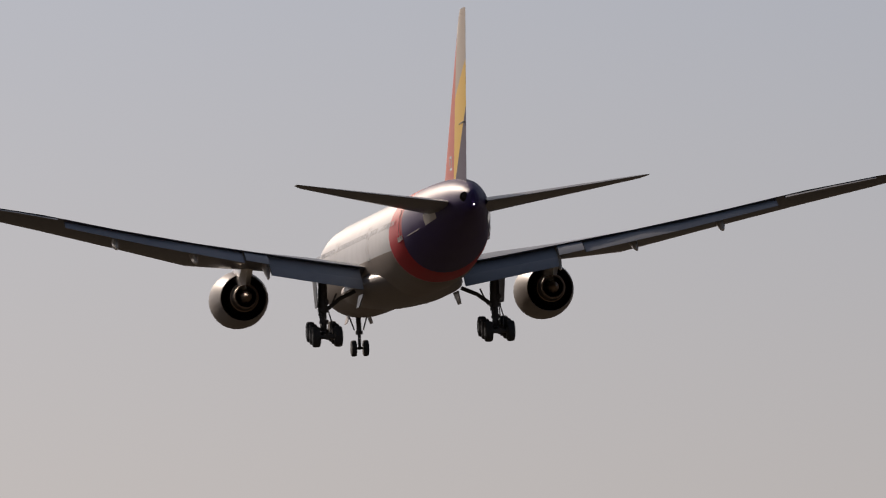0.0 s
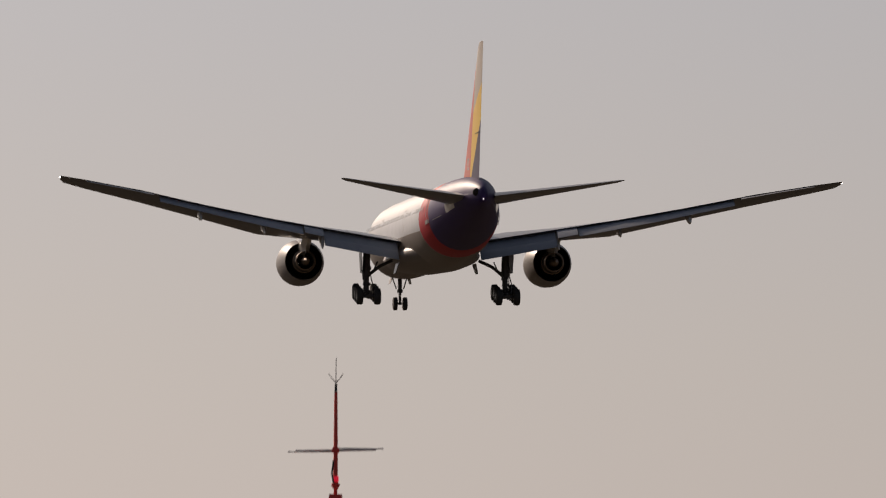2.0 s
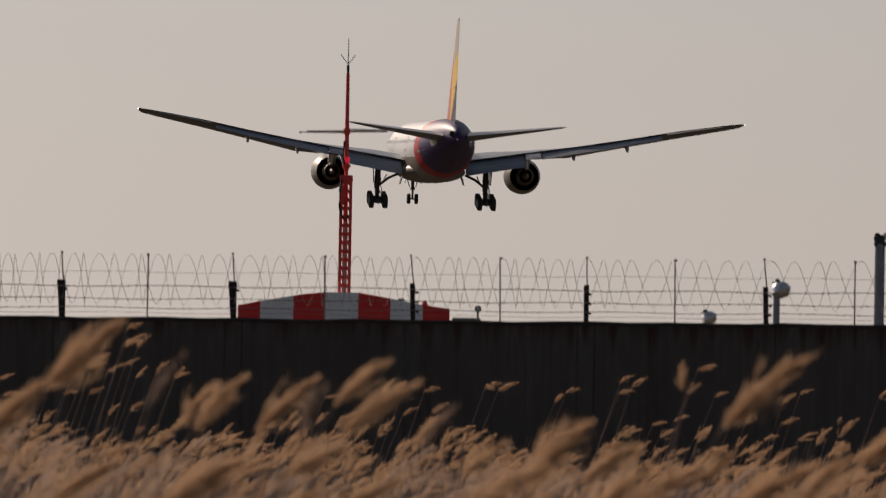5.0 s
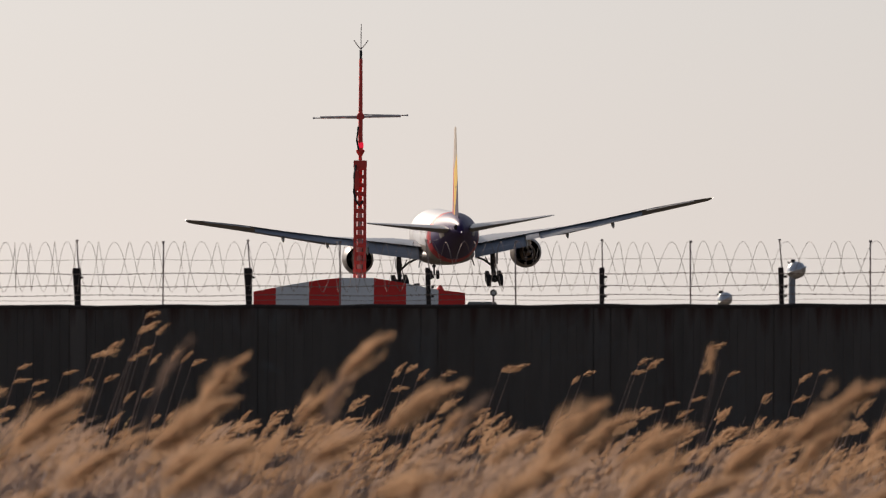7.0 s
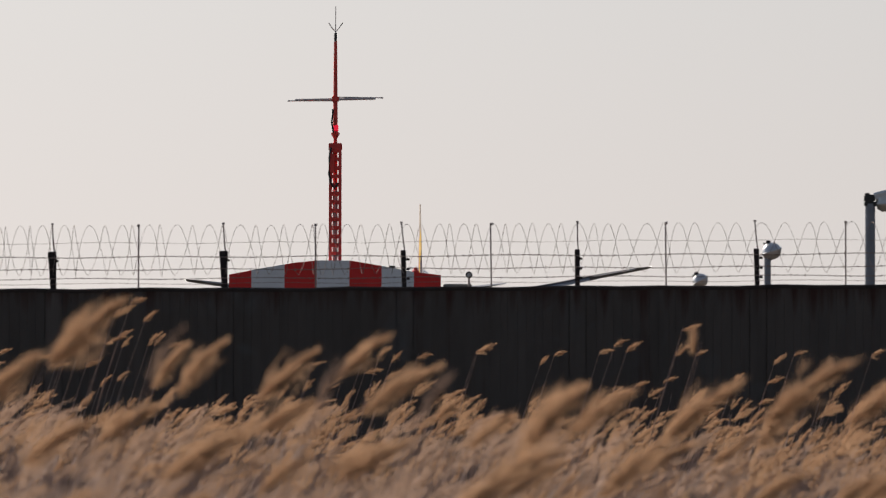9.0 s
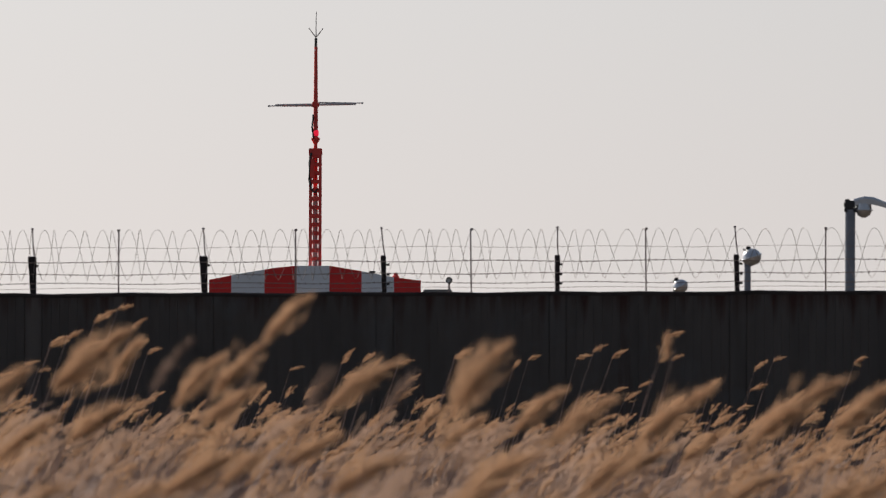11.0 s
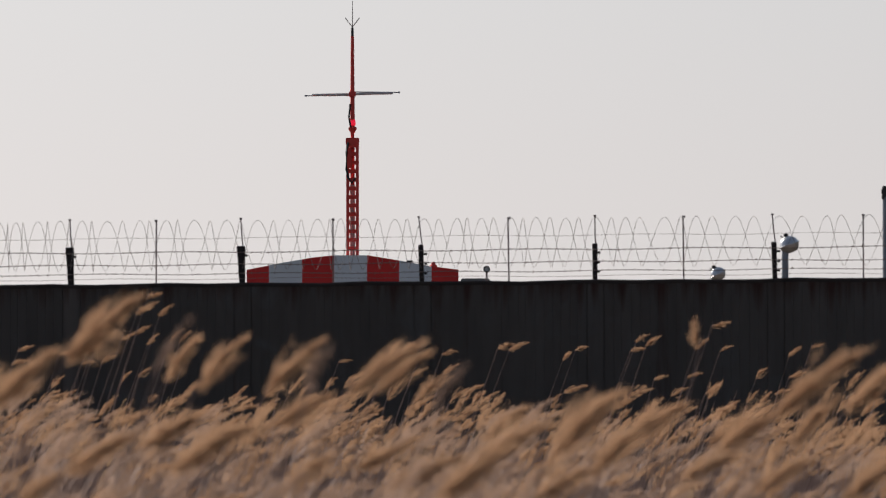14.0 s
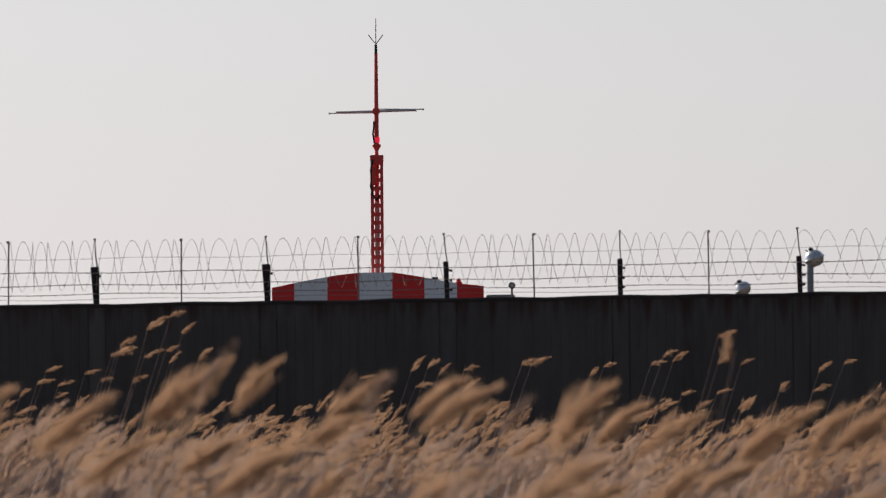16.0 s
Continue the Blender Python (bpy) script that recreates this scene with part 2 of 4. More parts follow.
M_WIRE = mat("rusty_wire", (0.30, 0.23, 0.20), 0.75, 0.1, vary=0.3, grain=30, bump=0)
M_ROD = mat("galvanised_rod", (0.36, 0.29, 0.27), 0.7, 0.0, vary=0.25, grain=20, bump=0)
M_FADED = mat("faded_red", (0.66, 0.36, 0.34), 0.6, vary=0.25, grain=8, bump=0)
M_ARM = mat("pale_metal", (0.62, 0.56, 0.55), 0.55, 0.0, vary=0.15, grain=10, bump=0)
M_RED = mat("mast_red", (0.86, 0.075, 0.060), 0.5, vary=0.25, grain=6, stain=2, bump=0.1)
M_STRIPE_RED = mat("stripe_red", (0.82, 0.034, 0.030), 0.55, vary=0.15, grain=3, stain=0.6, bump=0.1)
M_STRIPE_WHITE = mat("stripe_white", (0.88, 0.90, 0.93), 0.55, vary=0.08, grain=3, stain=0.6, bump=0.1)
M_STEEL = mat("blue_grey_steel", (0.22, 0.25, 0.30), 0.4, 0.3, vary=0.2, grain=8, bump=0.05)
M_DOME = mat("dome_steel", (0.58, 0.60, 0.63), 0.34, 0.85, vary=0.15, grain=8, bump=0.03)
M_BLACK = mat("black_fitting", (0.03, 0.03, 0.032), 0.5, vary=0.3, bump=0.05)
M_GLOW = mat("red_lamp_glow", (0.7, 0.03, 0.02), 0.3, bump=0, emit=(1.0, 0.015, 0.06), strength=0.6)
M_DISC = mat("disc_white", (0.7, 0.7, 0.7), 0.5, bump=0)
M_ROOF = mat("roof_sheet", (0.25, 0.25, 0.25), 0.6, vary=0.2, bump=0.1)
M_SOIL = mat("dry_grassland", (0.080, 0.066, 0.050), 0.95, vary=0.45, grain=1.5, stain=0.02, bump=0.6)
M_PLUME = reed_mat("reed_plume", (0.385, 0.260, 0.172), (0.43, 0.278, 0.175))
M_PALE = reed_mat("reed_plume_pale", (0.36, 0.268, 0.213), (0.39, 0.278, 0.213))
M_STEM = reed_mat("reed_stem", (0.43, 0.375, 0.365), (0.36, 0.29, 0.26))
M_SPENT = reed_mat("reed_plume_spent", (0.20, 0.15, 0.125), (0.20, 0.145, 0.12))
M_LEAF = reed_mat("reed_leaf", (0.42, 0.31, 0.20), (0.45, 0.32, 0.18))


# ---- mesh helpers ----
def link_mesh(name, bm, material, parent=None, label="", smooth=False):
    me = bpy.data.meshes.new(name)
    bmesh.ops.recalc_face_normals(bm, faces=bm.faces)
    bm.to_mesh(me)
    bm.free()
    me.materials.append(material)
    if smooth:
        me.shade_smooth()
        me.set_sharp_from_angle(angle=radians(38))
    ob = new(name, me)
    if parent:
        ob.parent = parent
    if label:
        ob["label"] = label
    return ob


def part(name, bm, material, parent, label="", smooth=True):
    """One mesh object under a thing or under a part."""
    return link_mesh(name, bm, material, parent, label, smooth)


def loft(bm, rings, cap=True, closed=True):
    """Skin between rings of equally many points."""
    rows = [[bm.verts.new(p) for p in r] for r in rings]
    n = len(rows[0])
    for a, b in zip(rows, rows[1:]):
        for i in range(n if closed else n - 1):
            j = (i + 1) % n
            bm.faces.new((a[i], a[j], b[j], b[i]))
    if cap:
        bm.faces.new(rows[0])
        bm.faces.new(rows[-1])
    return rows


def ring(c, u, v, ru, rv, n=16):
    return [Vector(c) + Vector(u) * (ru * math.cos(2 * math.pi * i / n)) + Vector(v) * (rv * math.sin(2 * math.pi * i / n)) for i in range(n)]


def frame_of(d):
    d = Vector(d).normalized()
    u = d.cross(Vector((0, 0, 1)))
    if u.length < 1e-3:
        u = Vector((1, 0, 0))
    u.normalize()
    return u, u.cross(d)


def tube(bm, points, radius, n=8, cap=True):
    pts = [Vector(p) for p in points]
    rings = []
    for i, p in enumerate(pts):
        d = pts[min(i + 1, len(pts) - 1)] - pts[max(i - 1, 0)]
        u, v = frame_of(d)
        r = radius[i] if isinstance(radius, (list, tuple)) else radius
        rings.append(ring(p, u, v, r, r, n))
    loft(bm, rings, cap)


def box(bm, c, size, rot=None, bevel=0.0):
    m = Matrix.Translation(c) @ (rot or Matrix()) @ Matrix.Diagonal((*size, 1))
    made = bmesh.ops.create_cube(bm, size=1.0, matrix=m)
    if bevel:
        edges = list({e for v in made["verts"] for e in v.link_edges})
        bmesh.ops.bevel(bm, geom=edges, offset=bevel, segments=2, affect="EDGES")


def spin_profile(bm, profile, axis_point, axis="Y", n=24, cap=False):
    """Rings round an axis from (along, radius) pairs."""
    u, v, d = {"Y": ((1, 0, 0), (0, 0, 1), (0, 1, 0)), "Z": ((1, 0, 0), (0, 1, 0), (0, 0, 1)), "X": ((0, 1, 0), (0, 0, 1), (1, 0, 0))}[axis]
    loft(bm, [ring(Vector(axis_point) + Vector(d) * a, u, v, r, r, n) for a, r in profile], cap)


def plank(bm, a, b, c, d, thick):
    """A slab whose upper outline is a, b, c, d and whose depth is the vector thick."""
    top = [Vector(p) for p in (a, b, c, d)]
    low = [p + Vector(thick) for p in top]
    loft(bm, [top, low])


# ---- ground ----
def ground():
    bm = bmesh.new()
    xs = (-2400, -300, -60, -15, 0, 15, 60, 300, 2400)
    ys = (-600, -20, 10, 40, 90, 150, 170, 300, 900, 2000, 4700)
    grid = [[bm.verts.new((x, y, 0)) for x in xs] for y in ys]
    for a, b in zip(grid, grid[1:]):
        for i in range(len(xs) - 1):
            bm.faces.new((a[i], a[i + 1], b[i + 1], b[i]))
    tagged(link_mesh("ground", bm, M_SOIL), "dry brown grassland reaching to the airfield", kind="structure")


def runway():
    bm = bmesh.new()
    plank(bm, (-30, 1150, 0.04), (30, 1150, 0.04), (30, 4600, 0.04), (-30, 4600, 0.04), (0, 0, -0.2))
    m = mat("runway_asphalt", (0.05, 0.05, 0.052), 0.9, vary=0.2, grain=2, stain=0.05, bump=0.2)
    tagged(link_mesh("runway", bm, m), "grey asphalt runway behind the wall", kind="structure")


# ---- airliner ----
def airfoil(le, te, thick, drop=0.0, n=7):
    """A closed wing section between leading and trailing edge, thickness along z."""
    le, te = Vector(le), Vector(te)
    top, low = [], []
    for i in range(n + 1):
        s = 0.5 - 0.5 * math.cos(math.pi * i / n)
        h = thick * (2.6 * math.sqrt(s) * (1 - s) ** 0.9 * 0.55 + 0.02)
        p = le.lerp(te, s)
        camber = Vector((0, 0, thick * 0.35 * math.sin(math.pi * s)))
        top.append(p + camber * 0.2 + Vector((0, 0, h * 0.6)))
        low.append(p - camber * 0.2 - Vector((0, 0, h * 0.9)))
    return top + low[1:][::-1]


WING = [  # span, leading edge y, trailing edge y, trailing edge z, thickness
    (2.6, 11.6, -1.6, 4.55, 1.15), (6.0, 8.9, -2.0, 5.08, 1.02), (9.6, 6.1, -2.7, 5.64, 0.90), (14.0, 2.8, -4.3, 6.32, 0.74),
    (19.0, -1.0, -6.6, 7.18, 0.58), (24.0, -4.8, -9.0, 8.14, 0.46), (28.5, -8.2, -11.1, 8.82, 0.36), (30.1, -9.7, -12.0, 9.02, 0.20), (30.46, -10.8, -12.2, 9.06, 0.06)]


def wing_at(x):
    for a, b in zip(WING, WING[1:]):
        if a[0] <= x <= b[0]:
            s = (x - a[0]) / (b[0] - a[0])
            return [p + (q - p) * s for p, q in zip(a, b)]
    return list(WING[-1])


def flap(side, x0, x1, chord0, chord1, angle, lap, thick, drop=0.06):
    """A lowered flap hung below and behind the wing's trailing edge."""
    bm = bmesh.new()
    rings = []
    for x, chord in ((x0, chord0), ((x0 + x1) / 2, (chord0 + chord1) / 2), (x1, chord1)):
        _, _, te, z, _ = wing_at(x)
        le = Vector((side * x, te + lap, z - drop))
        end = le + Vector((0, -chord * math.cos(radians(angle)), -chord * math.sin(radians(angle))))
        rings.append(airfoil(le, end, thick))
    loft(bm, rings)
    return bm


def airliner():
    root = tagged(new("airliner"), "white twin-engine airliner with red and purple tail, landing gear lowered", "airplane")
    # tube
    stations = [(31.8, 5.0, 0.05, 0.05), (31.3, 5.0, 0.7, 0.65), (30.2, 5.1, 1.35, 1.3), (28.2, 5.25, 2.1, 2.1), (25.5, 5.45, 2.7, 2.75), (22, 5.58, 3.05, 3.05),
                (18, 5.6, 3.1, 3.1), (8, 5.6, 3.1, 3.1), (-2, 5.6, 3.1, 3.1), (-9, 5.6, 3.1, 3.1), (-13, 5.68, 3.06, 3.02), (-17, 5.95, 2.90, 2.77), (-20, 6.24, 2.62, 2.48), (-23, 6.52, 2.22, 2.16),
                (-26, 6.80, 1.72, 1.76), (-28.5, 6.96, 1.22, 1.36), (-30.3, 7.0, 0.74, 0.96), (-31.4, 6.96, 0.34, 0.58), (-31.6, 6.94, 0.14, 0.42)]
    fine = []
    for a, b in zip(stations, stations[1:]):
        for s in (0, 1 / 3, 2 / 3):
            fine.append([p + (q - p) * s for p, q in zip(a, b)])
    fine.append(list(stations[-1]))
    bm = bmesh.new()
    loft(bm, [ring((0, y, z), (1, 0, 0), (0, 0, 1), rx, rz, 40) for y, z, rx, rz in fine])
    tube_part = part("fuselage", bm, M_FUSELAGE, root, "white tube with painted-in shade on its underside and red, orange and purple tail bands")
    # wing to body fairing
    bm = bmesh.new()
    loft(bm, [ring((0, y, z), (1, 0, 0), (0, 0, 1), rx, rz, 24) for y, z, rx, rz in
              ((15, 3.7, 0.4, 0.3), (13, 3.6, 2.2, 0.8), (10, 3.55, 3.1, 1.12), (4, 3.5, 3.3, 1.2), (-2, 3.5, 3.25, 1.15), (-6, 3.6, 2.6, 0.95), (-9, 3.75, 1.5, 0.7), (-10.5, 3.85, 0.3, 0.2))])
    part("belly_fairing", bm, M_COWL, root, "pale grey fairing")
    # cabin windows and doors
    for side in (-1, 1):
        for i in range(56):
            y = 24.0 - i * 0.74
            if abs(y - 12.5) < 0.7 or abs(y + 4.3) < 0.7:
                continue
            r = 3.1 if y > -9 else 3.08
            bm = bmesh.new()
            a = radians(17)
            c = Vector((side * r * math.cos(a), y, 5.6 + r * math.sin(a)))
            box(bm, c, (0.012, 0.25, 0.34), Matrix.Rotation(-side * a, 4, "Y"))
            part("cabin_window", bm, M_GLASS, tube_part, smooth=False)
        for y in (26.0, 12.5, -4.3, -17.6):
            bm = bmesh.new()
            r = 3.105 if y < 20 and y > -9 else 2.86 if y < 0 else 2.63
            zc = 5.6 if y > -9 else 5.97
            for dy in (-0.55, 0.55):
                tube(bm, [(side * r * math.cos(radians(w)), y + dy, zc + r * math.sin(radians(w))) for w in (-14, 0, 14, 26)], 0.02, 6)
            tube(bm, [(side * r * math.cos(radians(-14)), y - 0.55, zc + r * math.sin(radians(-14))), (side * r * math.cos(radians(-14)), y + 0.55, zc + r * math.sin(radians(-14)))], 0.03, 6)
            part("door_outline", bm, M_WHITE, tube_part)
    # bare metal plates where the tailplane turns
    for side in (-1, 1):
        bm = bmesh.new()
        rows = []
        for y, zc, rx, rz in ((-24.0, 6.62, 2.07, 1.98), (-25.4, 6.74, 1.83, 1.82), (-26.4, 6.82, 1.66, 1.70)):
            rows.append([Vector((side * (rx + 0.02) * math.cos(radians(w)), y, zc + (rz + 0.02) * math.sin(radians(w)))) for w in (-22, -12, -2)])
        loft(bm, rows, cap=False, closed=False)
        part("tailplane_plate", bm, M_WHITE, tube_part, "small white plate")
    # registration as plain bars
    for side in (-1, 1):
        for i in range(5):
            bm = bmesh.new()
            a = radians(-12)
            c = (side * ((2.853 - 0.0242 * i) * math.cos(a) + 0.014), -17.5 - i * 0.26, 5.40 + 0.02 * i)
            box(bm, c, (0.03, 0.16, 0.28), Matrix.Rotation(-side * a, 4, "Y") @ Matrix.Rotation(-side * radians(5.3), 4, "Z"))
            part("marking_bar", bm, M_WHITE, tube_part, smooth=False)
        bm = bmesh.new()
        tube(bm, [(side * 2.54, -19.9, 5.50), (side * 2.35, -21.2, 5.62), (side * 2.165, -22.6, 5.75)], 0.02, 6)
        part("white_line", bm, M_WHITE, tube_part)
    # tail cone outlet and lamp
    bm = bmesh.new()
    spin_profile(bm, [(-0.2, 0.30), (0.05, 0.30), (0.0, 0.22), (-0.4, 0.18)], (-0.42, -30.9, 7.15), "Y", 16, True)
    part("exhaust_outlet", bm, M_INNER, tube_part)
    bm = bmesh.new()
    bmesh.ops.create_uvsphere(bm, u_segments=12, v_segments=8, radius=0.042, matrix=Matrix.Translation((0.02, -31.7, 6.62)))
    part("tail_light", bm, M_TAIL_LIGHT, tube_part, "glowing white tail light")
    # fin
    fin_paint = fin_material()
    bm = bmesh.new()
    rings = []
    for s in (0, 0.25, 0.5, 0.75, 0.96, 1.0):
        z = 7.9 + (18.55 - 7.9) * s
        le, te = -19.6 + (-29.0 + 19.6) * s, -29.3 + (-31.6 + 29.3) * s
        if s == 1.0:
            le -= 0.5
        th = 0.52 + (0.17 - 0.52) * s
        ringp = []
        for p in airfoil((0, le, 0), (0, te, 0), th, n=8):
            ringp.append(Vector((p.z - th * 0.12, p.y, z)))
        rings.append(ringp)
    loft(bm, rings)
    fin = part("tail_fin", bm, fin_paint, root, "fin with red, yellow and grey slanted bands")
    bm = bmesh.new()
    for dy, dz, wy, wz in ((0, 0, 0.9, 0.14), (0, 0.72, 0.9, 0.14), (-0.38, 0.36, 0.14, 0.6), (0.38, 0.36, 0.14, 0.6)):
        box(bm, (-0.325 + 0.004 * dy, -24.7 + dy, 9.2 + dz), (0.03, wy, wz))
    part("fin_mark", bm, M_WHITE, fin)
    bm = bmesh.new()
    tube(bm, [(-0.2, -28.2, 11.7), (-0.12, -30.2, 11.8)], 0.035, 6)
    part("rudder_hinge", bm, M_BLACK, fin)
    for side in (-1, 1):
        # tailplane
        bm = bmesh.new()
        rings = []
        for x, le, te, z, th in ((1.2, -22.2, -29.4, 6.95, 0.95), (4.0, -24.6, -30.2, 7.28, 0.68), (7.5, -27.7, -31.2, 7.70, 0.42), (10.3, -30.1, -32.1, 8.05, 0.20), (10.72, -30.9, -32.2, 8.10, 0.07)):
            rings.append(airfoil((side * x, le, z), (side * x, te, z), th))
        loft(bm, rings)
        part("tailplane", bm, M_WING, root)
        # wing
        bm = bmesh.new()
        loft(bm, [airfoil((side * x, le, z - (0.15 if x > 22 else 0.12 if x > 12 else 0.03 if x > 9 else -0.02) * (le - te)), (side * x, te, z), th, n=9) for x, le, te, z, th in WING])
        wing = part("wing", bm, M_WING, root)
        for name, args in (("inboard_flap", (3.25, 9.15, 1.75, 1.55, 30, 0.8, 0.34)), ("flaperon", (9.25, 10.75, 1.9, 1.8, 20, 0.5, 0.32)), ("outboard_flap", (10.85, 22.5, 2.0, 1.3, 23, 0.7, 0.26)),
                           ("aileron", (23.0, 28.4, 1.0, 0.7, 6, 0.45, 0.16))):
            part(name, flap(side, *args), M_FLAP if "flap" in name else M_WING, wing)
        part("aft_flap", flap(side, 3.25, 9.15, 1.22, 1.02, 37, 0.8 - 1.34, 0.24, 0.80), M_FLAP, wing)
        bm = bmesh.new()
        tube(bm, [(side * 30.3, -10.2, 8.95), (side * 30.5, -11.5, 9.0)], [0.03, 0.06], 8)
        part("tip_light", bm, M_TIP_LIGHT, wing, "glowing white wing tip light")
        for x, length, drop in ((9.3, 3.6, 0.80), (14.0, 3.6, 0.50), (19.2, 3.0, 0.42), (4.6, 2.2, 0.3)):
            _, le, te, z, _ = wing_at(x)
            bm = bmesh.new()
            c = Vector((side * x, te + 0.6, z - 0.78))
            loft(bm, [ring(c + Vector((0, dy * length, dz)), (1, 0, 0), (0, 0, 1), r * 0.62, r * 1.15, 12) for dy, r, dz in
                      ((0.6, 0.03, 0.25), (0.35, 0.24, 0.16), (0.0, 0.34, 0.0), (-0.22, 0.30, -drop * 0.45), (-0.36, 0.16, -drop * 0.9), (-0.42, 0.02, -drop))])
            part("flap_track_fairing", bm, M_WHITE, wing)
        engine(root, side)
        main_gear(root, side)
    nose_gear(root)
    return root


def fin_material():
    m = bpy.data.materials.new("fin_paint")
    m.use_nodes = True
    n, k = m.node_tree.nodes, m.node_tree.links
    b = n["Principled BSDF"]
    b.inputs["Roughness"].default_value = 0.5
    b.inputs["Specular IOR Level"].default_value = 0.25
    co, sep = n.new("ShaderNodeTexCoord"), n.new("ShaderNodeSeparateXYZ")
    k.new(co.outputs["Object"], sep.inputs[0])
    o = sep.outputs
    colour = None
    # from the back of the stack to its front: pale tip, yellow, red nose, grey foot
    base = n.new("ShaderNodeRGB")
    base.outputs[0].default_value = (0.52, 0.46, 0.40, 1)
    colour = base.outputs[0]
    for paint, ky, kz, off in ((YELLOW, -0.56, -1.0, -2.0 + 0.15), ((0.60, 0.16, 0.12), 1.0, 0.30, 23.1), (GREY, -1.05, -1.0, -19.2)):
        f = line(n, k, o["Y"], ky, o["Z"], kz, off)
        gt, mix = n.new("ShaderNodeMath"), n.new("ShaderNodeMix")
        gt.operation = "GREATER_THAN"
        gt.inputs[1].default_value = 0.0
        k.new(f, gt.inputs[0])
        mix.data_type = "RGBA"
        k.new(gt.outputs[0], mix.inputs["Factor"])
        k.new(colour, mix.inputs["A"])
        mix.inputs["B"].default_value = (*paint, 1)
        colour = mix.outputs["Result"]
    k.new(colour, b.inputs["Base Color"])
    return m


def engine(root, side):
    hub = Vector((side * 9.9, 0, 3.28))
    eng = tagged(new("engine"))
    eng.parent = root
    bm = bmesh.new()
    spin_profile(bm, [(5.6, 1.50), (6.2, 1.63), (7.1, 1.77), (8.4, 1.85), (9.6, 1.82), (10.35, 1.70), (10.55, 1.58), (10.4, 1.48), (9.8, 1.45), (8.4, 1.45), (7.0, 1.44), (5.6, 1.46), (5.6, 1.50)], hub, "Y", 32)
    part("nacelle", bm, M_COWL, eng, "pale grey engine cowling")
    bm = bmesh.new()
    spin_profile(bm, [(5.7, 1.445), (8.0, 1.42), (8.6, 0.4)], hub, "Y", 32)
    part("fan_duct", bm, M_INNER, eng)
    bm = bmesh.new()
    spin_profile(bm, [(8.5, 1.05), (6.6, 1.0), (5.2, 0.86), (4.2, 0.70), (4.2, 0.66), (5.6, 0.62)], hub, "Y", 28)
    part("core_cowl", bm, M_NOZZLE, eng)
    bm = bmesh.new()
    spin_profile(bm, [(5.35, 0.88), (5.30, 0.93), (5.15, 0.93), (5.10, 0.86)], hub, "Y", 28)
    spin_profile(bm, [(4.35, 0.72), (4.30, 0.77), (4.18, 0.76), (4.16, 0.68)], hub, "Y", 28)
    part("nozzle_ring", bm, M_BRASS, eng, "bright copper-toned ring")
    bm = bmesh.new()
    spin_profile(bm, [(5.4, 0.44), (4.2, 0.38), (3.4, 0.20), (3.1, 0.03)], hub, "Y", 20, True)
    part("exhaust_plug", bm, M_BRASS, eng)
    bm = bmesh.new()
    spin_profile(bm, [(9.5, 1.44), (9.4, 1.44), (9.4, 0.3), (9.9, 0.02)], hub, "Y", 28)
    part("fan", bm, M_INNER, eng)
    # pylon down to the core
    bm = bmesh.new()
    rings = []
    for z, y0, y1, w in ((3.70, 7.6, 4.3, 0.62), (4.3, 8.6, 3.9, 0.80), (4.95, 8.8, 2.4, 0.80), (5.75, 8.4, 1.0, 0.50)):
        rings.append([Vector((side * 9.9 + dx * w, y, z)) for dx, y in ((-0.5, y0 - 0.6), (0, y0), (0.5, y0 - 0.6), (0.5, y1 + 0.8), (0, y1), (-0.5, y1 + 0.8))])
    loft(bm, rings)
    part("pylon", bm, M_WHITE, eng)


def wheel(parent, c, radius, width):
    bm = bmesh.new()
    w = width / 2
    spin_profile(bm, [(-w * 0.9, radius * 0.5), (-w, radius * 0.72), (-w * 0.86, radius * 0.93), (-w * 0.5, radius), (w * 0.5, radius), (w * 0.86, radius * 0.93), (w, radius * 0.72), (w * 0.9, radius * 0.5)], c, "X", 22, True)
    tyre = part("wheel", bm, M_TYRE, parent)
    bm = bmesh.new()
    spin_profile(bm, [(-w * 0.94, 0.02), (-w * 0.94, radius * 0.42), (w * 0.94, radius * 0.42), (w * 0.94, 0.02)], c, "X", 14, True)
    part("rim", bm, M_HUB, tyre)


